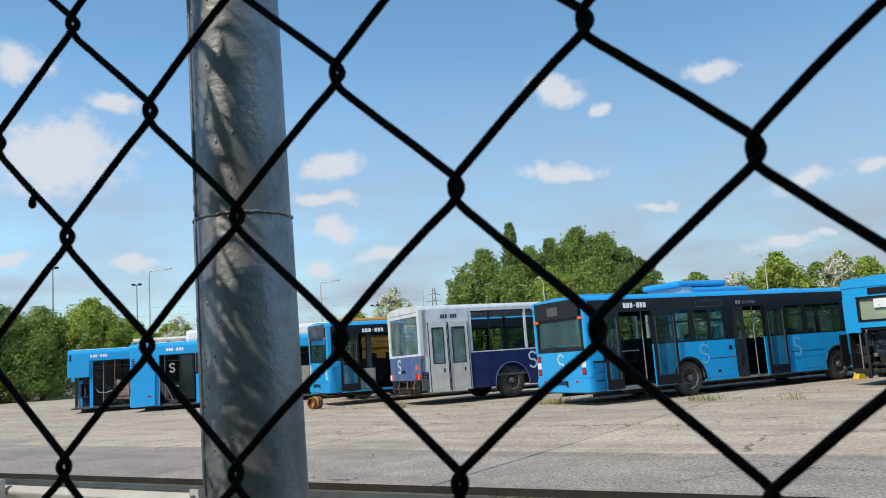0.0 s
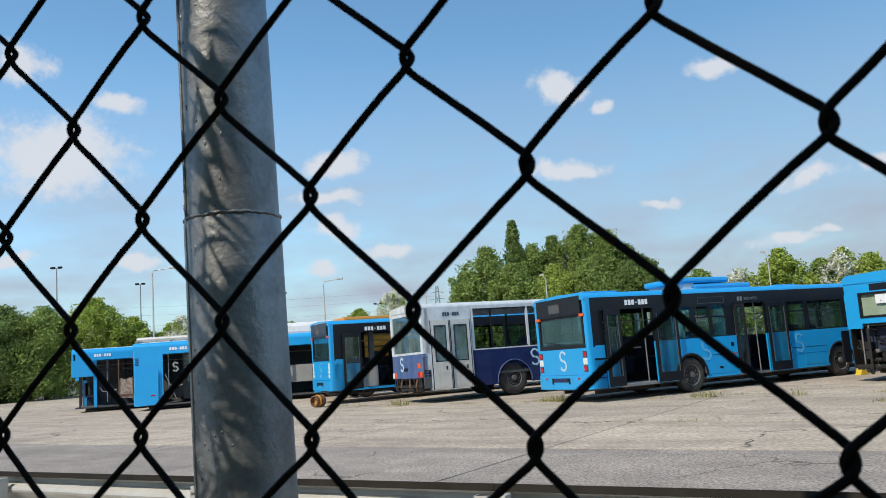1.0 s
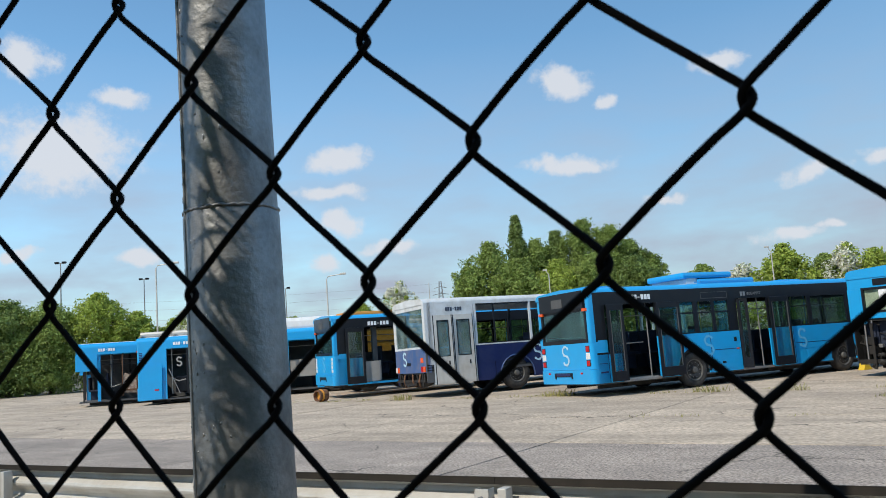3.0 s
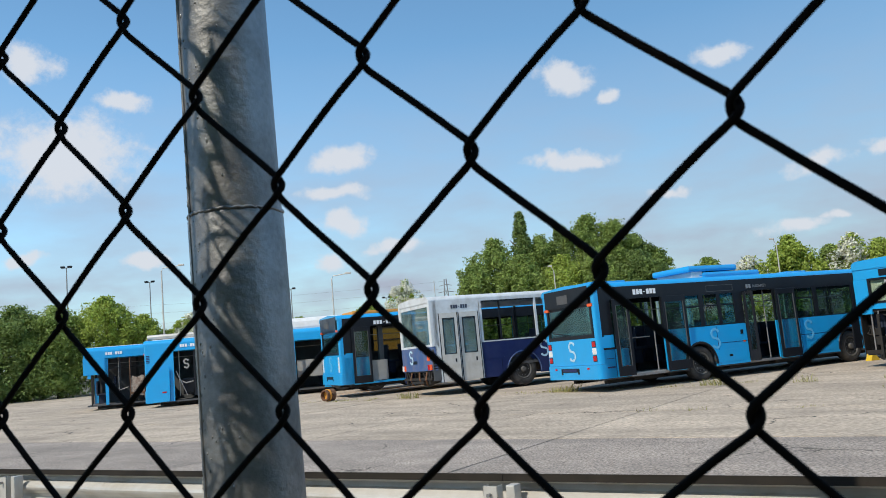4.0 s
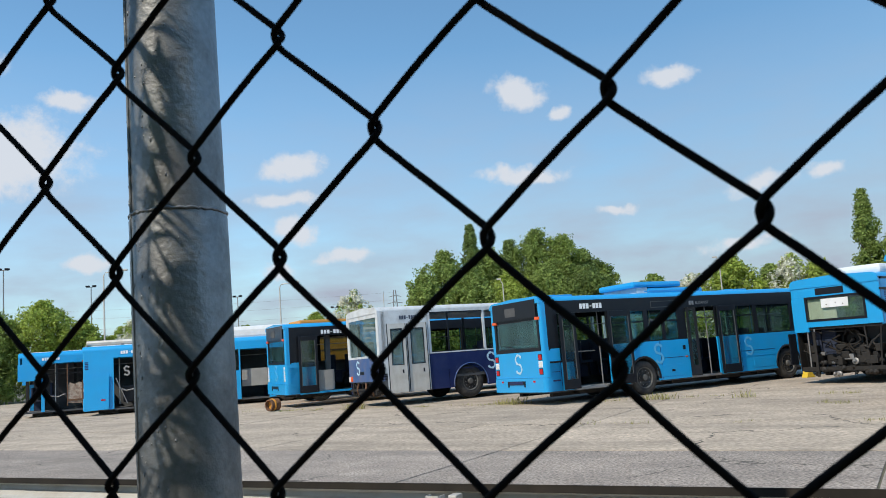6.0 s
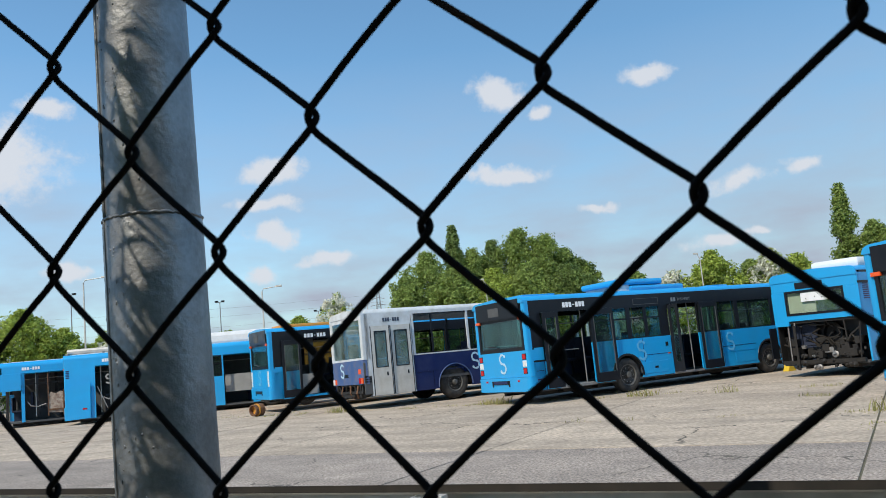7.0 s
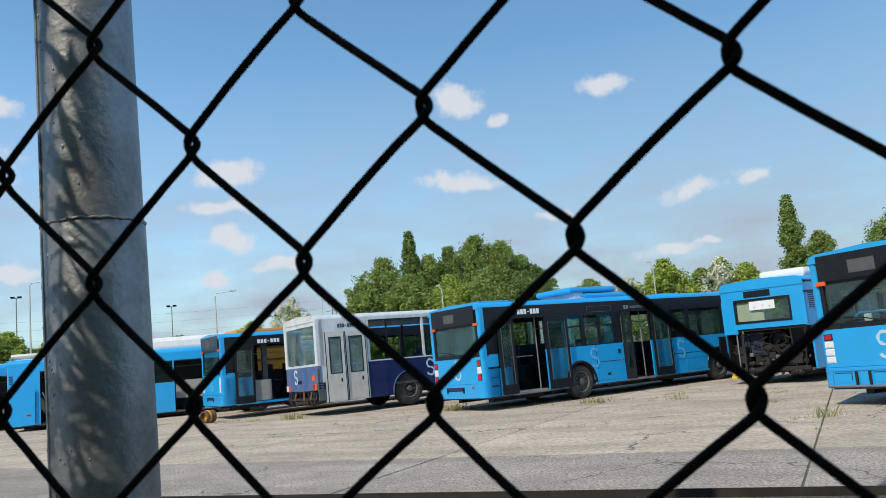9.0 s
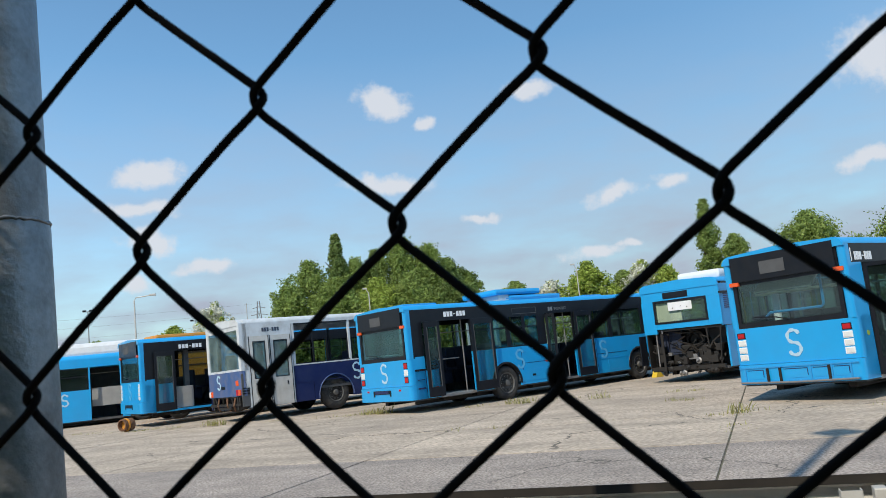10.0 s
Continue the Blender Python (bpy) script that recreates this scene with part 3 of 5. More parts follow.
def door_leaf(parent, x, w, z0, z1, angle, hinge, mat="black", glass="glass", lower=None):
    """A tall glazed door leaf on the right side; angle opens it outwards round its hinge end."""
    leaf = new("door_leaf")
    leaf.parent = parent
    leaf.matrix_local = Matrix.Translation((x if hinge == "a" else x + w, -0.005, 0)) @ Matrix.Rotation(math.radians(-angle if hinge == "a" else angle), 4, "Z")
    o = 0.0 if hinge == "a" else -w
    s = 0.07
    g0 = z0 + 0.30 if lower is None else lower
    bm = boxes((o, o + s, 0, 0.045, z0, z1), (o + w - s, o + w, 0, 0.045, z0, z1), (o + s, o + w - s, 0, 0.045, z1 - s, z1), (o + s, o + w - s, 0, 0.045, z0, g0))
    part("leaf_frame", bm, M[mat], leaf)
    bm = boxes((o + s, o + w - s, 0.018, 0.025, g0, z1 - s))
    p = part("pane", bm, M[glass], leaf)
    p.visible_shadow = False
    part("grab_rail", tube([(o + w * .5 - 0.1, 0.06, z0 + .75), (o + w * .5 - .1, 0.09, z0 + .8), (o + w * .5 - .1, 0.09, z0 + 1.3), (o + w * .5 - .1, 0.06, z0 + 1.35)], 0.014, 6), M["steel"], leaf)
    return leaf


def make_seat_mesh():
    bm = boxes((-0.22, 0.22, -0.21, 0.21, 0.40, 0.48), (-0.24, -0.17, -0.21, 0.21, 0.46, 1.08), bevel=0.025)
    box(bm, -0.16, 0.12, -0.05, 0.05, 0.0, 0.40)
    me = bpy.data.meshes.new("seat")
    bm.to_mesh(me)
    bm.free()
    me.materials.append(M["seat"])
    return me


SEAT = make_seat_mesh()


def roof_outline(z_side, z_top, r=0.20):
    P = []
    for k in range(9):
        t = math.radians(180 - 90 * k / 8)
        P.append((r + r * math.cos(t), z_side + (z_top - 0.05 - z_side) * math.sin(t)))
    P.append((BW / 2, z_top))
    return P + [(BW - y, z) for y, z in P[8::-1]]


def roof_shell(bm, x0, x1, z_side, z_top, r=0.20, th=0.05):
    """Arched roof with rounded shoulders, closed at both ends, from y = 0 to BW."""
    def arc(inset):
        P = []
        zs, zt = z_side, z_top - inset
        for k in range(9):
            t = math.radians(180 - 90 * k / 8)
            P.append((inset + r + (r) * math.cos(t), zs + (zt - 0.05 - zs) * math.sin(t)))
        P.append((BW / 2, zt))
        P += [(BW - y, z) for y, z in P[8::-1]]
        return P
    outer, inner = arc(0), arc(th)
    prism(outer + inner[::-1], x0, x1, "x", bm)
    return bm


def rounded_rear(x0, x1, y0, y1, z0, z1, r):
    """Upright panel whose rear corners are rounded, in plan."""
    P = [(x1, y0)]
    for k in range(7):
        t = math.radians(270 - 90 * k / 6)
        P.append((x0 + r + r * math.cos(t), y0 + r + r * math.sin(t)))
    for k in range(7):
        t = math.radians(180 - 90 * k / 6)
        P.append((x0 + r + r * math.cos(t), y1 - r + r * math.sin(t)))
    P.append((x1, y1))
    return prism(P, z0, z1, "z")


def city_bus(name, x, y, yaw, label, length=11.9, doors=(), windows=(), wheels=(3.43, 9.5), lean=0.0, z=0.0, rear="closed", paint="blue", lights=("red", "clear", "red"), left="glass_clear", step_bar=True,
             zb=0.36, zw=1.48, zt=2.40, zr=2.74, ztop=2.93, fascia="black", seats=True, wheel_r=0.48, rim="rim", front=True, skirts=True, rear_glass="glass_rear"):
    """A low-floor city bus; doors and windows list the right side's openings along its length."""
    bus = thing(name, Matrix.Translation((x, y, z)) @ Matrix.Rotation(math.radians(yaw), 4, "Z") @ Matrix.Rotation(math.radians(lean), 4, "X"), label, "bus", "buses parked in the yard")
    L = length
    # floor, roof and ends
    part("floor", boxes((0.12, L - .1, 0.06, BW - 0.06, zb - 0.04, zb + 0.02)), M["inner"], bus)
    part("underframe", boxes((0.5, L - .4, 0.45, 0.60, zb - .16, zb - .04), (0.5, L - .4, BW - .6, BW - .45, zb - .16, zb - .04), *[(k, k + .12, 0.2, BW - .2, zb - .12, zb - .045) for k in (1.2, 2.4, 4.6, 6.4, 8.2)]), M["grime"], bus)
    bm = roof_shell(bmesh.new(), 0.0, L, zr, ztop)
    part("roof", bm, M[paint], bus, smooth=False)
    part("ceiling_lining", boxes((0.15, L - .15, .12, BW - .12, zr + .03, zr + .06)), M["panel_grey"], bus)
    if rear == "closed":
        part("rear_panel", rounded_rear(0.0, 0.22, 0.0, BW, 0.74, zw - .04, 0.10), M[paint], bus)
        part("rear_bumper", rounded_rear(-0.035, 0.20, 0.0, BW, zb, 0.735, 0.12), M[paint], bus)
        # window with its wide black surround
        bm = boxes((0.012, 0.07, 0.16, BW - .16, zw - .04, zw + .06), (0.012, 0.07, 0.16, 0.24, zw + .06, 2.28), (0.012, .07, BW - .24, BW - .16, zw + .06, 2.28), (0.012, .07, .16, BW - .16, 2.28, zr - 0.02))
        fr = part("rear_window", bm, M["black"], bus)
        p = part("pane", boxes((0.035, 0.042, 0.24, BW - .24, zw + .06, 2.28)), M[rear_glass], fr)
        p.visible_shadow = False
        for y0, y1 in ((0.0, 0.16), (BW - .16, BW)):
            part("corner_pillar", rounded_rear(0.0, 0.16, y0, y1, zw - .04, zr + .01, 0.06), M[paint], bus)
        part("upper_band", boxes((-.030, -.021, .19, BW - .19, 2.34, 2.83), bevel=.003), M["black"], bus)
        part("destination_field", boxes((-.036, -.0305, BW * .5 - .1, BW * .5 + .42, 2.44, 2.68)), M["inner"], bus)
        part("wiper_arm", tube([(-.002, 1.25, zw + .05), (-.01, 1.5, zw + .12), (-.01, 1.95, zw + .16)], .012, 6), M["black"], bus)
        part("rear_cap", prism(roof_outline(zr - .03, ztop - .004), -0.02, .05, "x"), M[paint], bus)
        for yy in (0.10, BW - .28):
            dz = .56 / len(lights)
            for k, mt in enumerate(lights):
                fr = part("light_surround", boxes((-0.006, 0.03, yy, yy + .18, 0.82 + k * dz, 0.82 + k * dz + dz - .02), bevel=0.006), M["black" if mt == "red" else "white"], bus)
                part("lens", boxes((-0.014, 0.0, yy + .02, yy + .16, 0.835 + k * dz, 0.82 + k * dz + dz - .035), bevel=0.006), M[mt], fr)
            part("marker_light", boxes((-0.036, 0.03, yy - .04, yy + .16, 2.27, 2.35), bevel=0.01), M["orange"], bus)
        if step_bar:
            part("bumper_step", boxes((-0.05, -0.035, .95, 1.75, .56, .66), (-0.05, -.035, .92, .98, .50, .66), (-.05, -.035, 1.72, 1.78, .5, .66)), M["black"], bus)
    # left side, plain
    nl = 6
    part("left_side", prism(panel_outline(0.1, L - .1, zb, zw, wheels), BW - 0.05, BW, "y"), M[paint], bus)
    part("left_fascia", boxes((0.1, L - .1, BW - .05, BW - .002, zt, zr)), M[fascia], bus)
    part("inner_lining", boxes((0.3, L - .3, BW - .075, BW - .052, zb + .02, zw)), M["inner"], bus)
    step = (L - .4) / nl
    for k in range(nl + 1):
        part("pillar", boxes((0.12 + k * step, 0.24 + k * step, BW - .05, BW - .003, zw, zt)), M["black"], bus)
    # left="inner" puts opaque dark sheets here instead of glass, to keep the inside dark
    for k in range(nl):
        p = part("pane", boxes((0.24 + k * step, 0.12 + (k + 1) * step, BW - .03, BW - .024, zw, zt)), M[left], bus)
        p.visible_shadow = left == "inner"
    # right side: panels between the doors
    edges = [0.22] + [v for d in doors for v in d[:2]] + [L - .1]
    for a, b in zip(edges[0::2], edges[1::2]):
        if b - a < 0.06:
            continue
        if skirts is True or any(a <= k <= b for k in skirts):
            part("side_panel", prism(panel_outline(a, b, zb, zw, wheels), 0.0, 0.05, "y"), M[paint], bus)
            if b - a > .8:
                part("rub_strip", boxes((a + .01, b - .01, -0.012, 0.0, 0.98, 1.005)) if not any(a < w < b for w in wheels) else
                     boxes((a + .01, max(a + .02, min(b - .02, [w for w in wheels if a < w < b][0] - .6)), -0.010, 0.0, 0.80, .82)), M[paint], bus)
    part("side_fascia", boxes((0.16, L - .1, 0.002, 0.05, zt, zr)), M[fascia], bus)
    solid = [0.16] + sorted(v for w in list(windows) + [d[:2] for d in doors] for v in w[:2]) + [L - .1]
    for a, b in zip(solid[0::2], solid[1::2]):
        if b - a > 0.01:
            part("pillar", boxes((a, b, 0.002, 0.05, zw, zt)), M[fascia], bus)
    for w in windows:
        pane(bus, w[0], w[1], zw, zt, 0.004, mullion=(w[2] if len(w) > 2 else None), glass="glass")
    for w in wheels:
        if wheel_r:
            wheel(bus, w, 0.17, -1, M[rim], wheel_r)
            wheel(bus, w, BW - .17, 1, M[rim], wheel_r)
            bm = bmesh.new()
            arch = [(w + .57 * math.cos(math.radians(a)), .48 + .57 * math.sin(math.radians(a))) for a in range(-6, 187, 12)]
            tube([(p[0], 0.012, p[1]) for p in arch], 0.034, 6, bm)
            part("wheel_arch_trim", bm, M["black"], bus)
            part("wheel_housing", prism([(w + .60 * math.cos(math.radians(a)), .48 + .60 * math.sin(math.radians(a))) for a in range(0, 181, 15)] + [(w - .57, .48)] + [(w + .57 * math.cos(math.radians(a)), .48 + .57 * math.sin(math.radians(a))) for a in range(165, -1, -15)], 0.05, 0.55, "y"), M["inner"], bus)
    # far end
    if front:
        part("front_panel", boxes((L - .1, L, 0, BW, zb, 1.25)), M[paint], bus)
        fr = part("windscreen", boxes((L - .08, L - .02, .0, .1, 1.25, zr), (L - .08, L - .02, BW - .1, BW, 1.25, zr), (L - .08, L - .02, .1, BW - .1, zr - .35, zr)), M["black"], bus)
        p = part("pane", boxes((L - .06, L - .05, .1, BW - .1, 1.25, zr - .35)), M["glass_clear"], fr)
        p.visible_shadow = False
    # inside
    for k, xx in enumerate((3.0, 3.75, 4.5, 7.6, 8.3, 9.0)):
        part("grab_pole", tube([(xx, 0.75 + .1 * (k % 2), zb), (xx, 0.75 + .1 * (k % 2), zr + .02)], 0.017, 6), M["rail_blue" if k % 2 else "yellow"], bus)
    part("grab_rail", tube([(0.6, .8, 2.1), (L - 1.5, .8, 2.1)], .016, 6), M["steel"], bus)
    if seats:
        for xx in (.55, 2.6, 3.35, 4.1, 7.5, 8.25, 9.0):
            for yy in (BW - .35, BW - .8):
                o = new("seat", SEAT)
                o.parent = bus
                o.location = (xx, yy, zb + (.25 if 2 < xx < 5 else .02))
        for xx in (3.35, 4.1, 8.25, 9.0):
            o = new("seat", SEAT)
            o.parent = bus
            o.location = (xx, .4, zb + .25)
    return bus


# --- the blue bus with the roof unit ---
def hung_leaf(parent, x, w, z0=.38, z1=2.40, turn=0.0):
    """A plug door leaf swung out, hanging flat before the bus's side on two arms."""
    leaf = new("door_leaf")
    leaf.parent = parent
    leaf.matrix_local = Matrix.Translation((x, -.13, 0)) @ Matrix.Rotation(math.radians(turn), 4, "Z")
    e = .085
    part("leaf_frame", boxes((0, e, 0, .04, z0, z1), (w - e, w, 0, .04, z0, z1), (e, w - e, 0, .04, z1 - .16, z1), (e, w - e, 0, .04, z0, z0 + .26), bevel=.008), M["black"], leaf)
    p = part("pane", boxes((e, w - e, .016, .022, z0 + .26, z1 - .16)), M["glass_clear"], leaf)
    p.visible_shadow = False
    part("pane_seal", boxes((e, e + .018, -.004, .012, z0 + .26, z1 - .16), (w - e - .018, w - e, -.004, .012, z0 + .26, z1 - .16)), M["inner"], leaf)
    for zz in (z0 + .12, z1 - .08):
        part("arm", tube([(w * .5, .04, zz), (w * .4, .10, zz), (w * .3, .16, zz)], .016, 6), M["steel"], leaf)
    return leaf


def lettering(parent, text, x, z, h, mat, y=-.008):
    cu = bpy.data.curves.new("lettering", "FONT")
    cu.body, cu.size, cu.extrude = text, h, .001
    ob = new("lettering_curve", cu)
    me = bpy.data.meshes.new_from_object(ob.evaluated_get(bpy.context.evaluated_depsgraph_get()))
    bpy.data.objects.remove(ob)
    me.materials.clear()
    me.materials.append(M[mat])
    t = new("lettering", me)
    t.parent = parent
    t.matrix_local = Matrix.Translation((x, y, z)) @ Matrix.Rotation(math.radians(90), 4, "X")


def make_bus_roof_unit():
    b = city_bus("city_bus", 3.75, 21.2, 26.0, "bright blue bus with black windows, open doors and roof unit", doors=((0.52, 2.22), (5.22, 6.44)),
                 windows=((2.24, 3.00, 2.05), (3.02, 3.62, 2.05), (3.70, 4.30, 2.05), (4.34, 4.92, 2.05), (6.48, 7.26), (7.32, 8.16, 2.08), (8.26, 9.85), (9.95, 11.7)), lean=-0.6)
    part("side_quarter_panel", boxes((0.16, 0.96, 0.0, 0.05, 0.36, 1.12)), M["blue"], b)
    part("quarter_seam", boxes((0.22, 0.47, -.006, 0.0, .62, .66), (.22, .47, -.006, 0, .86, .875), (.50, .515, -.004, 0, .36, 1.12)), M["navy"], b)
    part("quarter_pane", boxes((0.20, 0.96, .006, .03, 1.12, 2.40)), M["glass"], b)
    part("quarter_frame", boxes((0.16, 0.96, -.004, .05, 1.10, 1.15), (.93, .98, -.002, .05, 1.15, 2.40)), M["black"], b)
    part("engine_tower", boxes((.30, .95, .10, .85, .40, 1.9), bevel=.03), M["inner"], b)
    hung_leaf(b, 0.50, 0.52, turn=-2)
    hung_leaf(b, 2.16, 0.84, turn=1.5)
    door_leaf(b, 5.24, 0.30, .40, 2.38, 70, "a")
    hung_leaf(b, 6.42, 0.82, turn=1.5)
    for xx in (2.02, 5.52, 6.2):
        part("door_post", tube([(xx, .16, .40), (xx, .16, 2.45)], .018, 6), M["steel"], b)
    part("door_rail", tube([(1.2, .30, 1.35), (1.95, .30, 1.35)], .016, 6), M["steel"], b)
    part("door_step", boxes((1.0, 2.2, .08, .6, .38, .42)), M["panel_grey"], b)
    part("door_sill", boxes((0.96, 2.22, -.01, .10, .34, .40)), M["steel"], b)
    part("door_sill", boxes((5.22, 6.44, -.01, .10, .34, .40)), M["steel"], b)
    # roof unit: base with a sloped end, and an overhanging cowl
    part("roof_unit_base", boxes((4.3, 6.5, .42, 2.08, 2.80, 3.05), bevel=.07), M["blue"], b)
    part("roof_unit_cowl", boxes((3.75, 5.65, .45, 2.05, 3.07, 3.25), bevel=.07), M["blue"], b)
    part("roof_unit_side", boxes((3.90, 4.32, .50, 2.00, 2.86, 3.08), bevel=.02), M["greywhite"], b)
    part("roof_unit_rail", boxes((4.1, 6.3, .385, .40, 2.93, 2.96)), M["rail_blue"], b)
    part("roof_hatch", boxes((8.0, 8.9, .8, 1.7, 2.9, 2.97), bevel=.02), M["blue"], b)
    part("roof_hatch", boxes((.35, 1.5, .5, 2.0, 2.88, 2.95), bevel=.02), M["blue"], b)
    number_bars(b, 1.30, 2.50, .80, .14)
    part("operator_emblem", boxes((5.42, 5.50, -.006, 0, 2.47, 2.59), (5.53, 5.61, -.006, 0, 2.47, 2.59)), M["steel"], b)
    lettering(b, "BUDAPEST", 5.68, 2.49, .115, "steel", y=-.004)
    part("fascia_seam", boxes((3.9, 4.9, -.003, .002, 2.44, 2.455), (3.9, 4.9, -.003, .002, 2.61, 2.62), (3.9, 3.912, -.003, .002, 2.455, 2.61), (4.888, 4.9, -.003, .002, 2.455, 2.61)), M["inner"], b)
    rear_s(b, 1.22, 1.12, .50, "mark", "pale sprayed letter S")
    side_s(b, 4.02, 1.12, .52, "faint", "faint sprayed letter S")
    side_s(b, 7.75, 1.12, .52, "faint", "faint sprayed letter S")
    for xx, w in ((4.05, .95), (7.9, .9)):
        part("service_flap", boxes((xx, xx + w, -.007, 0, .45, .78), bevel=.003), M["blue"], b)
    for x0, x1 in ((4.1, 5.2), (7.4, 8.9)):
        part("panel_seam", boxes((x0, x1, -.004, 0, .97, .985), (x0 - .012, x0, -.004, 0, .40, 1.46)), M["navy"], b)
    part("plate_holder", boxes((-.058, -.048, 1.02, 1.68, .575, .645), bevel=.004), M["navy"], b)
    for yy in (.45, 2.0):
        part("bumper_reflector", boxes((-.040, -.034, yy, yy + .10, .62, .67)), M["red"], b)
    part("flap_handle", boxes((4.45, 4.58, -.012, -.006, .58, .64), bevel=.004), M["black"], b)
    part("fuel_cap", boxes((4.98, 5.08, -.008, 0, 1.18, 1.30), bevel=.003), M["black"], b)
    part("reflector", boxes((5.05, 5.14, -.006, 0, .95, .99)), M["orange"], b)
    part("reflector", boxes((.80, .90, -.006, 0, .60, .65)), M["orange"], b)


# --- the second blue bus of the same make, without wheels ---
def make_bus_ochre_inside():
    b = city_bus("city_bus", -4.16, 29.29, 24.5, "faded light blue bus with black fascia and open rear door", doors=((0.50, 3.0), (5.2, 7.2)),
                 windows=((3.02, 3.62), (3.70, 4.92), (7.32, 8.16), (8.26, 9.85)), lean=0.2, z=0.12, rim="rust", lights=("clear", "clear", "clear", "clear"))
    part("side_quarter_panel", boxes((0.16, 0.50, 0.0, 0.05, .38, 1.30)), M["blue"], b)
    part("quarter_pane", boxes((0.20, 0.50, .006, .03, 1.30, 2.40)), M["glass"], b)
    part("side_panel", boxes((0.50, 1.12, 0.0, 0.05, .38, 1.30)), M["blue"], b)
    part("quarter_pane", boxes((0.50, 1.12, .006, .03, 1.30, 2.40)), M["glass"], b)
    hung_leaf(b, .46, .70, turn=-3)
    part("inner_partition", boxes((1.25, 1.85, .12, .15, .42, 1.15)), M["panel_grey"], b)
    part("inner_post", boxes((1.62, 1.80, .3, .45, .42, 2.6)), M["inner"], b)
    part("door_sill", boxes((0.5, 3.0, -.01, .12, .33, .40)), M["blue"], b)
    number_bars(b, 1.35, 2.46, .85, .14)
    rear_s(b, 1.25, 1.12, .5, "faint", "faint sprayed letter S")
    return b


# --- the last blue bus, close to the rail ---
def make_bus_near():
    b = city_bus("city_bus", 10.08, 12.12, 23.0, "bright blue bus with large rear window and sprayed letter", doors=((0.50, 2.9), (5.2, 7.2)),
                 windows=((3.02, 3.62), (3.70, 4.92), (7.32, 8.16), (8.26, 9.85)), lean=-0.8, z=0.0, lights=("clear", "clear", "clear", "red"), step_bar=False, rear_glass="glass_clear")
    part("side_quarter_panel", boxes((0.16, 0.50, 0.0, 0.05, .38, 2.40)), M["blue"], b)
    door_leaf(b, 0.52, 0.6, .40, 2.38, 50, "a")
    part("door_sill", boxes((0.5, 2.9, -.01, .12, .33, .40)), M["steel"], b)
    part("inner_shelf", boxes((.35, .9, .35, 2.1, 2.05, 2.09)), M["cream"], b)
    part("hanging_flap", prism([(.22, 2.12), (.25, 2.10), (.60, 2.36), (.57, 2.39)], .85, 2.05, "y"), M["cream"], b)
    part("inner_rail", tube([(.3, 1.9, 1.62), (.3, 1.8, 1.70), (.3, .75, 1.70), (.3, .70, 1.75), (.3, .70, 2.55)], .025, 8), M["rail_blue"], b)
    part("inner_post", boxes((.5, .55, 1.72, 1.85, 1.5, 2.1)), M["white"], b)
    bm = boxes((-.05, -.035, .06, 2.44, .665, .685), (-.05, -.035, .06, 2.44, .40, .42))
    for yy in (.55, .95, 1.55, 1.85, .2, 2.3):
        box(bm, -.05, -.035, yy, yy + .03, .42, .665)
    part("bumper_frame", bm, M["rail_blue"], b)
    for y0, y1 in ((.24, .52), (.62, .92), (1.02, 1.50), (1.92, 2.26)):
        part("bumper_recess", boxes((-.040, -.0345, y0, y1, .46, .63)), M["blue"], b)
        # navy strips on the raised plates imitate the shade inside recesses
        part("recess_edge", boxes((-.046, -.040, y0, y1, .622, .634), (-.046, -.040, y0, y0 + .012, .50, .622)), M["navy"], b)
    for yy in (.58, 1.54, 1.80):
        part("tow_bracket", boxes((-.075, -.05, yy, yy + .05, .40, .66), bevel=.008), M["dark_metal"], b)
    part("bumper_tube", tube([(-.07, .08, .40), (-.075, 1.25, .385), (-.07, 2.42, .40)], .018, 6), M["steel"], b)
    number_bars(b, .28, 2.44, .62, .15)
    bm = boxes((.18, .20, -.008, 0, 2.42, 2.66))
    part("fascia_stripe", bm, M["number"], b)
    rear_s(b, 1.22, 1.10, .46, "mark", "pale sprayed letter S")
    part("round_sticker", lathe([(.045, 0), (.045, .006)], 16, m=Matrix.Translation((.32, -.003, 1.15)) @ Matrix.Rotation(math.radians(90), 4, "X")), M["leaf_light"], b)


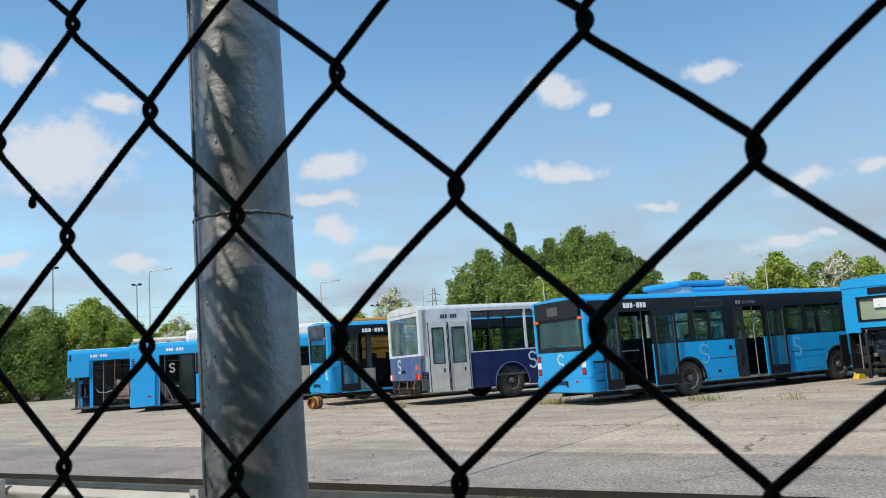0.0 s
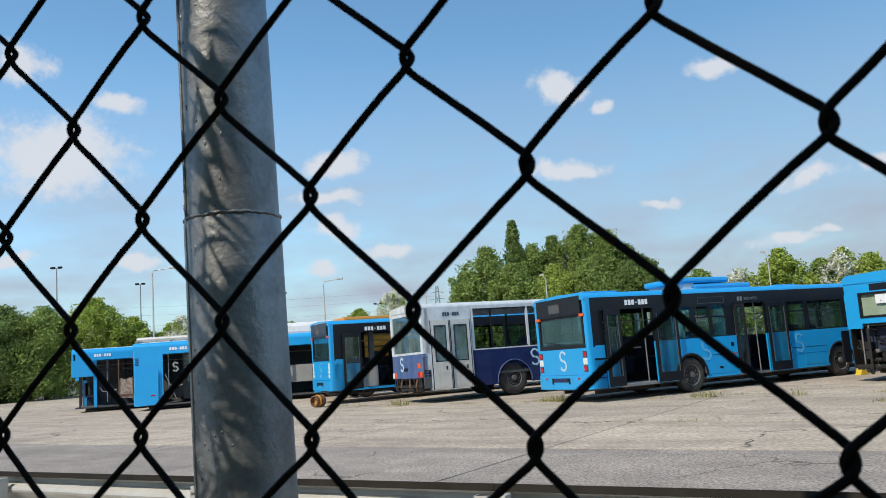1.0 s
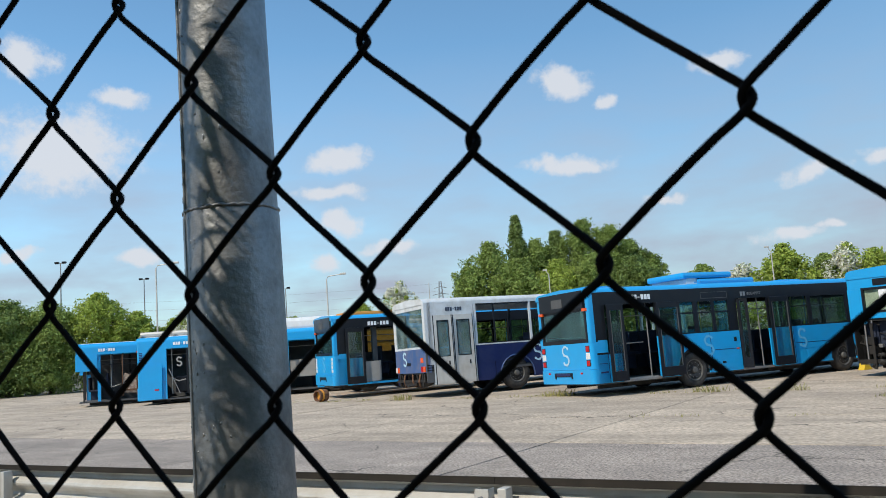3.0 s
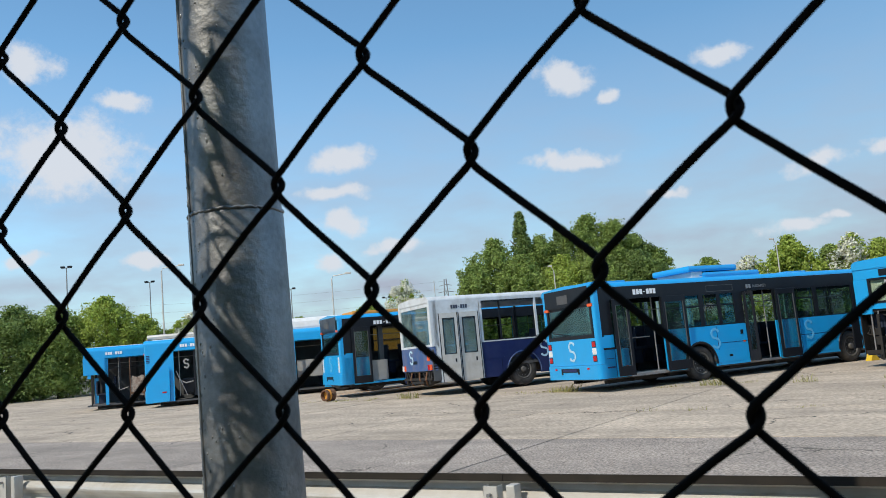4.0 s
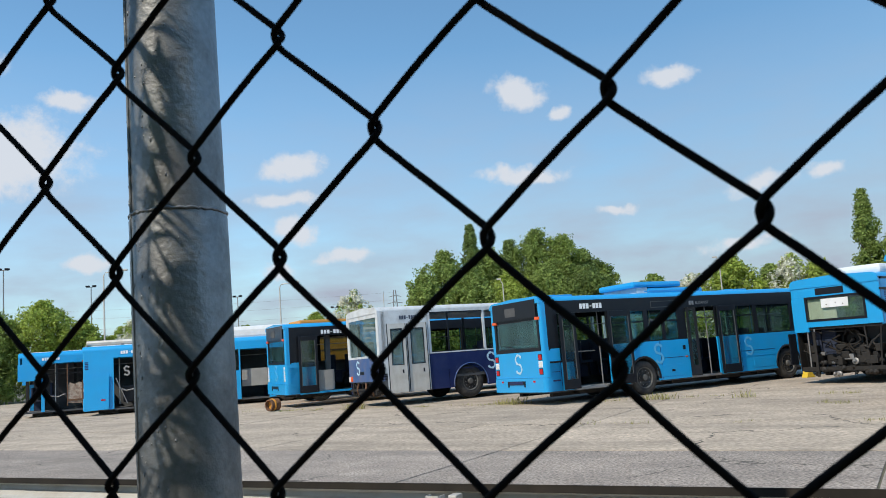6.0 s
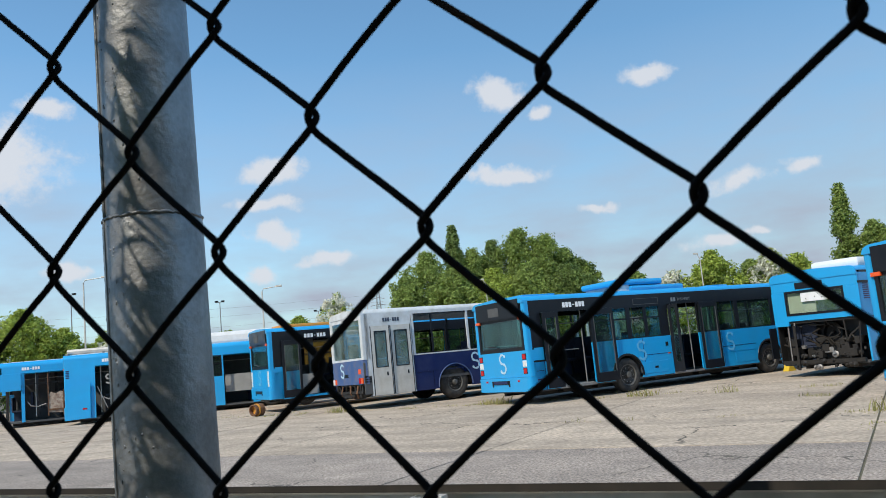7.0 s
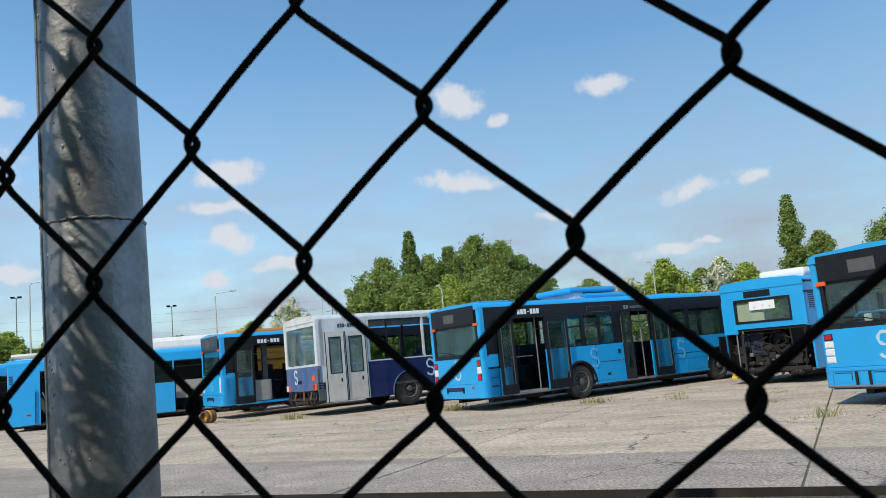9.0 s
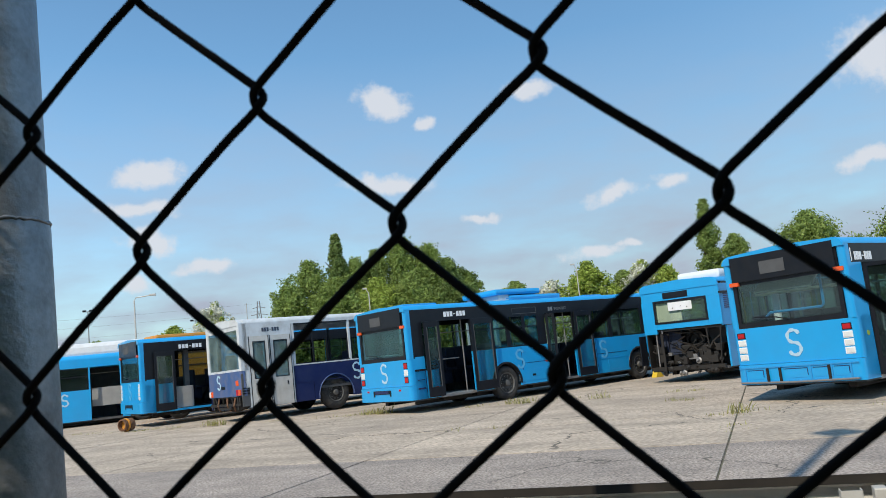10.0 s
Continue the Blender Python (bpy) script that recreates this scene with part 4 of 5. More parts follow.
# --- the blue bus with its engine bay stripped open ---
def make_bus_stripped():
    b = city_bus("city_bus", 12.40, 20.18, 31.9, "blue bus with stripped open engine bay at the rear", doors=((0.75, 3.0), (5.2, 7.2)),
                 windows=((3.02, 4.9), (7.32, 9.85)), rear="open", zw=1.5)
    r = M["blue"]
    part("rear_upper", rounded_rear(0.0, .10, 0, BW, 2.36, 2.68, .05), r, b)
    part("rear_upper", boxes((0, .08, 0, .42, 1.55, 2.36), bevel=.01), r, b)
    part("rear_upper", boxes((0, .08, BW - .42, BW, 1.42, 2.36), bevel=.01), r, b)
    part("rear_upper", boxes((0.002, .08, .42, BW - .42, 1.55, 1.72)), r, b)
    part("rear_cap", prism(roof_outline(2.64, 2.926), -0.02, .05, "x"), r, b)
    bm = boxes((-.012, .03, .40, .46, 1.70, 2.38), (-.012, .03, BW - .46, BW - .40, 1.70, 2.38), (-.012, .03, .46, BW - .46, 1.70, 1.76), (-.012, .03, .46, BW - .46, 2.32, 2.38))
    fr = part("rear_window", bm, M["black"], b)
    p = part("pane", boxes((.01, .016, .46, BW - .46, 1.76, 2.32)), M["glass_clear"], fr)
    p.visible_shadow = False
    part("inner_panel", boxes((.06, .09, 1.25, BW - .46, 1.74, 2.34)), M["cream"], b)
    part("paper_notice", boxes((-.004, .0, .86, 1.62, 2.06, 2.30)), M["white"], b)
    for y0, z0 in ((1.0, 2.12), (1.2, 2.16), (1.46, 2.12)):
        part("notice_print", boxes((-.006, -.0045, y0, y0 + .028, z0, z0 + .028)), M["grime"], b)
    part("bay_side", boxes((.02, .8, BW - .075, BW - .055, .36, 1.55)), M["grime"], b)
    part("bay_side", boxes((.30, .8, .052, .07, .36, 1.55)), M["grime"], b)
    part("destination_field", boxes((-.008, 0.0, 0.95, 1.75, 2.42, 2.60)), M["black"], b)
    part("side_upper", boxes((.02, .75, 0, .05, 1.52, 2.68)), r, b)
    bm = bmesh.new()
    for k in range(8):
        box(bm, .22, .50, -.01, .002, 1.98 + k * .055, 1.98 + k * .055 + .03)
    part("vent_grille", bm, M["navy"], b)
    part("black_bar", boxes((-.02, .7, -.03, .0, 2.40, 2.46)), M["black"], b)
    part("roof_pod", boxes((.5, 4.6, .15, 1.5, 2.86, 3.12), bevel=.10), M["white"], b)
    # engine bay
    part("bay_back", boxes((.75, .80, .05, BW - .05, .36, 1.55)), M["inner"], b)
    part("bay_top", boxes((.05, .8, .05, BW - .05, 1.48, 1.54)), M["grime"], b)
    rnd = random.Random(11)
    part("engine_block", boxes((.3, .7, .75, 1.55, .45, 1.05), (.25, .35, .85, 1.4, .55, .9), (.35, .65, 1.55, 1.85, .5, .8), bevel=.03), M["grime"], b)
    for k in range(22):
        y0, z0 = rnd.uniform(.15, 2.0), rnd.uniform(.35, .85)
        w, h = rnd.uniform(.08, .3), rnd.uniform(.06, .25)
        part("engine_fitting", boxes((rnd.uniform(.02, .3), rnd.uniform(.35, .6), y0, y0 + w, z0, z0 + h), bevel=.012), M["steel" if k % 9 == 0 else "grime"], b)
    for k in range(12):
        y0, z0 = rnd.uniform(.2, 2.2), rnd.uniform(.4, 1.45)
        pts = [(rnd.uniform(.05, .3), y0, z0)]
        for _ in range(5):
            q = pts[-1]
            pts.append((min(.6, max(.02, q[0] + rnd.uniform(-.1, .1))), min(2.35, max(.1, q[1] + rnd.uniform(-.25, .25))), min(1.47, max(.32, q[2] + rnd.uniform(-.2, .2)))))
        part("hose", tube(pts, rnd.uniform(.012, .03), 6), M["grime" if k % 6 else "dark_metal"], b)
    for yy, a in ((.12, .12), (.55, -.05), (BW - .35, .02), (BW - .55, .05)):
        part("strut", tube([(.06, yy, 1.5), (.08, yy + a, .34)], .022, 6), M["grime" if yy < 1 else "steel"], b)
    part("fan_shroud", lathe([(.30, 0), (.30, .12), (.24, .12), (.22, .02), (.05, .02), (.05, .1)], 24, m=Matrix.Translation((.62, 1.15, 1.15)) @ Matrix.Rotation(math.radians(-90), 4, "Y")), M["grime"], b)
    part("hanging_flap", boxes((-.06, -.03, BW - .62, BW - .55, .2, 1.42)), M["grime"], b)
    part("open_side_flap", boxes((-.35, -.02, BW - .03, BW, .55, 1.40)), M["black"], b)
    part("rear_crossbeam", boxes((.0, .1, .1, BW - .1, .36, .46)), M["grime"], b)
    for k in range(26):
        y0, z0 = rnd.uniform(.12, 2.1), rnd.uniform(.22, .62)
        rr = rnd.uniform(.03, .10)
        part("pulley" if k % 2 else "casting", lathe([(rr * .4, 0), (rr, 0), (rr, .05), (rr * .6, .07), (rr * .3, .12)], 12, m=Matrix.Translation((rnd.uniform(.0, .2), y0, z0)) @ Matrix.Rotation(math.radians(-90 + rnd.uniform(-25, 25)), 4, "Y")), M["steel" if k % 5 == 0 else "grime"], b)


# --- the navy and white bus ---
def make_bus_navy():
    b = thing("old_city_bus", Matrix.Translation((-.74, 25.83, 0.04)) @ Matrix.Rotation(math.radians(27.0), 4, "Z") @ Matrix.Rotation(math.radians(-.8), 4, "X"),
              "old navy and white bus with grey doors and missing windows", "bus", "buses parked in the yard")
    L, zb, zw, zr, ztop = 11.0, .38, 1.54, 2.99, 3.20
    nv, wh = M["navy"], M["greywhite"]
    part("floor", boxes((.1, L - .1, .05, BW - .05, .72, .80)), M["inner"], b)
    part("underframe", boxes((.3, L - .4, .5, .62, .45, .72), (.3, L - .4, BW - .62, BW - .5, .45, .72), *[(k, k + .1, .1, BW - .1, .5, .7) for k in (.4, 2.2, 4.6, 6.6, 8.8)]), M["grime"], b)
    part("roof", roof_shell(bmesh.new(), 0.22, L, zr, ztop, r=.26), wh, b)
    part("rear_cap", prism(roof_outline(2.95, 3.195, .26), .04, .28, "x"), wh, b)
    # rear: leaning window over the faded panel
    part("rear_panel", rounded_rear(0, .2, 0, BW, .78, zw, .16), M["faded"], b)
    fr = part("rear_window", boxes((.05, .12, .06, .16, zw, 2.94), (.05, .12, BW - .16, BW - .06, zw, 2.94), (.05, .12, .16, BW - .16, zw, zw + .07), (.06, .14, .16, BW - .16, 2.82, 2.96)), wh, b)
    p = part("pane", boxes((.075, .082, .16, BW - .16, zw + .07, 2.82)), M["glass_pale"], fr)
    p.visible_shadow = False
    part("corner_pillar", rounded_rear(.03, .36, 0, .10, zw, zr + .02, .04), wh, b)
    part("corner_pillar", rounded_rear(.03, .36, BW - .10, BW, zw, zr + .02, .04), wh, b)
    part("rear_frame", boxes((.0, .25, .15, BW - .15, .48, .56), (.02, .10, .3, .4, .35, .78), (.02, .1, BW - .4, BW - .3, .35, .78), (.0, .12, .8, 1.7, .38, .46)), M["grime"], b)
    rnd = random.Random(4)
    for k in range(7):
        y0 = .25 + k * .3
        part("hanging_pipe", tube([(.05, y0, .74), (.0 + rnd.uniform(-.04, .1), y0 + rnd.uniform(-.15, .15), .5), (.1, y0 + rnd.uniform(-.2, .2), .33)], rnd.uniform(.015, .035), 6), M["rust" if k % 2 else "grime"], b)
    for yy in (.06, BW - .40):
        part("tail_light", boxes((-.012, .03, yy, yy + .15, .80, .98), bevel=.01), M["orange"], b)
        part("tail_light", boxes((-.012, .03, yy + .17, yy + .30, .80, .98), bevel=.01), M["red" if yy < 1 else "clear"], b)
    part("rust_patch", boxes((-.005, .0, .16, .36, 1.10, 1.26)), M["orange"], b)
    part("plate_bracket", boxes((-.008, 0, 1.15, 1.45, 1.02, 1.12)), M["black"], b)
    rear_s(b, 1.60, 1.24, .42, "mark", "pale sprayed letter S")
    # right side
    part("side_quarter_panel", boxes((.16, .30, 0, .05, 1.0, zw), (.16, .30, 0, .05, zw, zr)), wh, b)
    part("engine_hatch", boxes((.04, .30, .01, .05, .45, 1.45)), M["inner"], b)
    part("hatch_grille", boxes((.05, .29, 0, .012, .82, .86), (.05, .29, 0, .012, .90, .94), (.05, .29, 0, .012, .98, 1.02)), M["black"], b)
    part("door_surround", boxes((.30, 1.86, .002, .05, 2.55, zr), (.30, .36, .002, .05, zb, 2.62), (1.02, 1.08, .002, .05, zb, 2.62), (1.80, 1.86, .002, .05, zb, 2.62)), wh, b)
    part("door_shadow_gap", boxes((.98, 1.12, .03, .045, zb + .02, 2.62)), M["inner"], b)
    for x0 in (.37, 1.09):
        leaf = new("door_leaf")
        leaf.parent = b
        leaf.matrix_local = Matrix.Translation((x0, -.012, 0)) @ Matrix.Rotation(math.radians(-5 if x0 < 1 else -3), 4, "Z")
        w = .62 if x0 < 1 else .68
        lf = part("leaf_panel", boxes((0, w, 0, .035, zb, 1.25), (0, .10, 0, .035, 1.25, 2.58), (w - .10, w, 0, .035, 1.25, 2.58), (.10, w - .10, 0, .035, 2.42, 2.58)), M["zinc"], leaf)
        p = part("pane", boxes((.1, w - .1, .012, .02, 1.25, 2.42)), M["glass_pale"], leaf)
        p.visible_shadow = False
        part("pane_seal", boxes((.10, .125, -.004, .03, 1.25, 2.42), (w - .125, w - .10, -.004, .03, 1.25, 2.42), (.125, w - .125, -.004, .03, 1.25, 1.275), (.125, w - .125, -.004, .03, 2.395, 2.42)), M["black"], leaf)
        part("edge_rubber", boxes((-.022, .0, -.004, .037, zb, 2.58), (w, w + .022, -.004, .037, zb, 2.58)), M["black"], leaf)
        part("door_lock", boxes((w * .72, w * .72 + .05, -.008, 0, .98, 1.10)), M["black"], leaf)
    part("side_panel", prism(panel_outline(1.88, 8.6, zb, zw, (3.4,), .66), 0, .05, "y"), nv, b)
    part("side_panel", prism(panel_outline(8.6, L, zb, zw, (9.0,), .60), 0, .05, "y"), nv, b)
    for x0, x1 in ((1.966, 2.618), (2.672, 4.018)):
        for z0, z1 in ((zw + .042, zw + .07), (2.86, 2.908)):
            part("window_seal", boxes((x0, x1, -.002, .03, z0, z1)), M["black"], b)
    part("waist_rail", boxes((1.88, L, -.008, 0, .98, 1.0)), nv, b)
    for xx in (2.55, 4.4, 5.6):
        part("panel_seam", boxes((xx, xx + .012, -.004, 0, .42, .98)), M["black"], b)
    part("wheel_arch_trim", tube([(3.4 + .67 * math.cos(math.radians(a)), -.004, .48 + .67 * math.sin(math.radians(a))) for a in range(-5, 186, 10)], .018, 6), M["faded"], b)
    part("window_rail", boxes((1.86, L, -.004, .05, zw, zw + .04)), wh, b)
    part("roof_rail", boxes((1.86, L, 0, .05, 2.91, zr + .02)), wh, b)
    for k, xx in enumerate((1.88, 2.62, 4.02, 4.62, 6.2, 7.8, 9.4)):
        part("pillar", boxes((xx, xx + (.05 if k % 2 else .085), .005, .05, zw + .04, 2.91)), M["black"] if k in (1, 3) else wh, b)
    part("left_side", prism(panel_outline(.1, L, zb, zw, (3.4, 9.0), .6), BW - .05, BW, "y"), nv, b)
    part("left_roof_rail", boxes((.1, L, BW - .05, BW, 2.82, zr)), wh, b)
    for k in range(8):
        part("pillar", boxes((.2 + k * 1.5, .28 + k * 1.5, BW - .05, BW - .005, zw, 2.82)), M["black"], b)
    for w in (3.4, 9.0):
        wheel(b, w, .20, -1, M["rim"], .535)
        wheel(b, w, BW - .20, 1, M["steel"], .50)
    number_bars(b, .82, 2.71, .62, .12, "darkmark", y=-.007)
    side_s(b, 4.25, 1.18, .52, "mark", "pale sprayed letter S")
    for xx in (4.4, 5.2, 6.0):
        o = new("seat", SEAT)
        o.parent = b
        o.location = (xx, .5, .8)
    part("front_panel", boxes((L - .1, L, 0, BW, zb, 1.4), (L - .1, L, 0, .1, 1.4, zr), (L - .1, L, BW - .1, BW, 1.4, zr)), wh, b)


# --- the two buses by the hedge ---
def make_bus_white_pods():
    b = city_bus("city_bus", -13.4, 34.9, 8.0, "blue bus with white roof pods and an open door", doors=((1.22, 2.72), (6.42, 7.6)), windows=((2.74, 3.9), (4.0, 5.0), (5.1, 6.36, 2.0), (7.7, 9.2)),
                 rear="closed", length=9.5, wheels=(4.3, 8.4), fascia="blue", zb=.22, zr=2.68, zt=2.36, zw=1.46, left="inner")
    part("side_quarter_panel", boxes((.16, 1.22, 0, .05, 1.46, 2.38)), M["blue"], b)
    part("open_flap", prism([(0.05, .20), (1.02, .24), (1.05, 1.68), (.95, 1.66), (.1, 1.58)], -.10, -.06, "y"), M["blue"], b)
    bm = bmesh.new()
    for k in range(5):
        box(bm, .08, .22, -.008, .002, 1.92 + k * .07, 1.96 + k * .07)
    part("vent_grille", bm, M["navy"], b)
    part("reflector", boxes((.72, .90, -.108, -.10, .60, .66)), M["red"], b)
    part("roof_tube", tube([(0.1, .35, 3.02), (3.0, .35, 3.02)], .11, 10), M["zinc"], b)
    part("roof_tube_bracket", boxes((.05, .15, .2, .5, 2.75, 2.95), (1.5, 1.6, .2, .5, 2.85, 2.95)), M["steel"], b)
    part("roof_pod", boxes((2.3, 8.6, .15, 2.2, 2.80, 3.36), bevel=.16), M["white"], b)
    part("roof_cover", boxes((.3, 2.2, .2, .6, 2.80, 2.90), bevel=.03), M["white"], b)
    part("inner_partition", boxes((6.45, 7.55, .30, .34, .75, 1.50)), M["panel_grey"], b)
    door_leaf(b, 2.05, .62, .40, 2.34, 4, "a")
    for k, xx in enumerate((1.35, 1.95, 2.9)):
        part("inner_post", tube([(xx, .5 + .2 * (k % 2), .4), (xx, .5 + .2 * (k % 2), 2.6)], .02, 6), M["zinc"], b)
    part("dashboard", boxes((1.5, 2.0, .4, 1.0, .45, 1.15), bevel=.05), M["black"], b)
    part("hanging_bar", tube([(1.3, .02, 1.5), (1.75, .02, .42)], .02, 6), M["steel"], b)
    part("grey_hose", tube([(1.4, .1, 1.1), (1.7, .05, .95), (2.0, .1, 1.0)], .03, 6), M["steel"], b)
    number_bars(b, 1.5, 2.50, .75, .13)
    side_s(b, 1.75, 1.78, .36, "panel_grey", "thin grey sprayed letter S")
    side_s(b, 5.45, 1.10, .45, "mark", "pale sprayed letter S")


def make_bus_hedge():
    b = city_bus("city_bus", -17.15, 37.3, 16.0, "blue bus with missing lower panels and open door", doors=((0.30, 0.92), (1.06, 2.70), (5.2, 7.2)), windows=((2.74, 3.9), (4.0, 5.0), (7.4, 9.4)),
                 rear="open", wheels=(4.0, 9.6), fascia="blue", zb=.22, zr=2.66, zt=2.36, zw=1.46, skirts=(1.0, 3, 4, 8, 9), left="inner")
    part("side_upper", boxes((-.02, .92, -.01, .04, 1.62, 2.38), bevel=.01), M["blue"], b)
    part("rear_upper", boxes((0, .08, 0, BW, 1.62, 2.70), bevel=.01), M["blue"], b)
    part("corner_post", boxes((.92, 1.06, .002, .05, 1.46, 2.38)), M["blue"], b)
    part("frame_post", boxes((.30, .36, .02, .08, .24, 1.62)), M["grime"], b)
    part("frame_post", boxes((.02, .08, BW - .1, BW, .24, 1.62)), M["grime"], b)
    part("torn_lining", prism([(1.98, .55), (2.62, .50), (2.66, 1.40), (2.5, 1.46), (2.3, 1.36), (2.1, 1.45), (2.0, 1.3)], .02, .05, "y"), M["lining"], b)
    part("rusty_frame", boxes((1.98, 2.02, -.01, .03, .4, 2.3), (2.6, 2.64, -.01, .03, .4, 1.5), (2.0, 2.6, -.01, .02, .62, .70)), M["rust"], b)
    part("window_post", boxes((1.52, 1.60, .04, .08, .45, 2.34), (2.02, 2.06, .004, .05, 1.46, 2.36)), M["black"], b)
    part("inner_post", tube([(1.45, .6, .4), (1.45, .6, 2.5)], .03, 6), M["zinc"], b)
    part("driver_seat", boxes((1.2, 1.65, .7, 1.15, .8, .92), (1.2, 1.30, .7, 1.15, .92, 1.5), bevel=.03), M["seat"], b)
    part("torn_cable", tube([(1.15, .1, 1.1), (1.3, .06, .9), (1.6, .05, .85), (1.9, .08, .95)], .022, 6), M["steel"], b)
    part("window_rail", boxes((1.1, 2.7, .01, .04, 1.86, 1.90)), M["black"], b)
    part("roof_strip", boxes((.2, 4.0, .25, .6, 2.84, 2.90), bevel=.02), M["white"], b)
    number_bars(b, .95, 2.50, .75, .13)


def make_ochre_bus():
    b = thing("ochre_bus", Matrix.Translation((-4.1, 33.05, 0)) @ Matrix.Rotation(math.radians(28), 4, "Z"), "ochre painted old vehicle seen over the blue bus", "bus")
    part("body", boxes((0, 4.6, 0, 1.6, .45, 3.08), bevel=.12), M["ochre"], b)
    part("stripe", boxes((.2, 4.4, -.01, 0, 1.5, 1.56), (.2, 4.4, -.01, 0, 2.0, 2.06), (.2, 4.4, -.01, 0, 2.5, 2.56)), M["rust"], b)
    part("roof", boxes((.1, 4.5, .1, 1.5, 3.08, 3.30), bevel=.08), M["ochre"], b)
    for xx in (.9, 3.6):
        wheel(b, xx, .16, -1, M["steel"])
        wheel(b, xx, 1.44, 1, M["steel"])


make_bus_roof_unit()
make_bus_ochre_inside()
make_bus_near()
make_bus_stripped()
make_bus_navy()
make_bus_white_pods()
make_bus_hedge()
make_ochre_bus()


# ---- loose things in the yard ----
drum = thing("brake_drum", Matrix.Translation((-4.55, 28.55, .215)) @ Matrix.Rotation(math.radians(-40), 4, "Z") @ Matrix.Rotation(math.radians(90), 4, "X") @ Matrix.Scale(.78, 4), "rusty brake drum lying on its rim", "brake drum")
part("drum_body", lathe([(.20, -.25), (.27, -.25), (.27, -.06), (.235, -.04), (.235, .08), (.25, .10), (.25, .24), (.20, .25), (.19, -.1), (.08, -.1)], 28), M["rust"], drum)
part("drum_rim", lathe([(.272, .0), (.28, .02), (.28, .06), (.272, .08)], 28), M["ochre"], drum)
wedge = thing("wheel_chock", Matrix.Translation((12.75, 25.15, 0)) @ Matrix.Rotation(math.radians(26), 4, "Z"), "yellow plastic wheel chock beside a tyre", "wheel chock")
part("wedge", prism([(-.2, 0), (.2, 0), (.12, .08), (-.02, .26), (-.08, .26)], -.1, .1, "y"), M["yellow"], wedge)


# ---- trees ----
def leaf_cloud(name, centers, radii, counts, size, mat, parent, seed, long=1.0, up=0.4):
    """Many small folded leaves in clumps; one mesh."""
    rng = np.random.default_rng(seed)
    P, O = [], []
    for c, r, n in zip(centers, radii, counts):
        d = np.clip(rng.normal(size=(n, 3)), -1.6, 1.6)
        P.append(np.asarray(c) + d * r * np.array([0.46, 0.46, 0.54]))
        O.append(d / np.linalg.norm(d, axis=1)[:, None])
    P, O = np.concatenate(P), np.concatenate(O)
    n = len(P)
    nrm = O + rng.normal(scale=0.7, size=(n, 3)) + np.array([0, 0, up])
    nrm /= np.linalg.norm(nrm, axis=1)[:, None]
    t = np.cross(nrm, rng.normal(size=(n, 3)))
    t /= np.linalg.norm(t, axis=1)[:, None]
    b = np.cross(nrm, t)
    sz = size * rng.uniform(0.6, 1.3, (n, 1))
    # a leaf with a fold along its middle: tip, two sides, foot
    V = np.stack([P - t * sz * long, P + b * sz * 0.5 + nrm * sz * 0.12, P + t * sz * long, P - b * sz * 0.5 + nrm * sz * 0.12], 1).reshape(-1, 3)
    k = np.arange(n)[:, None] * 4
    F = np.concatenate([k + [[0, 1, 2]], k + [[0, 2, 3]]], 0)
    me = bpy.data.meshes.new(name)
    me.vertices.add(len(V))
    me.vertices.foreach_set("co", V.ravel())
    me.loops.add(F.size)
    me.loops.foreach_set("vertex_index", F.ravel().astype(np.int32))
    me.polygons.add(len(F))
    me.polygons.foreach_set("loop_start", np.arange(0, F.size, 3, dtype=np.int32))
    me.update()
    me.validate()
    me.materials.append(mat)
    ob = new(name, me)
    ob.parent = parent
    return ob


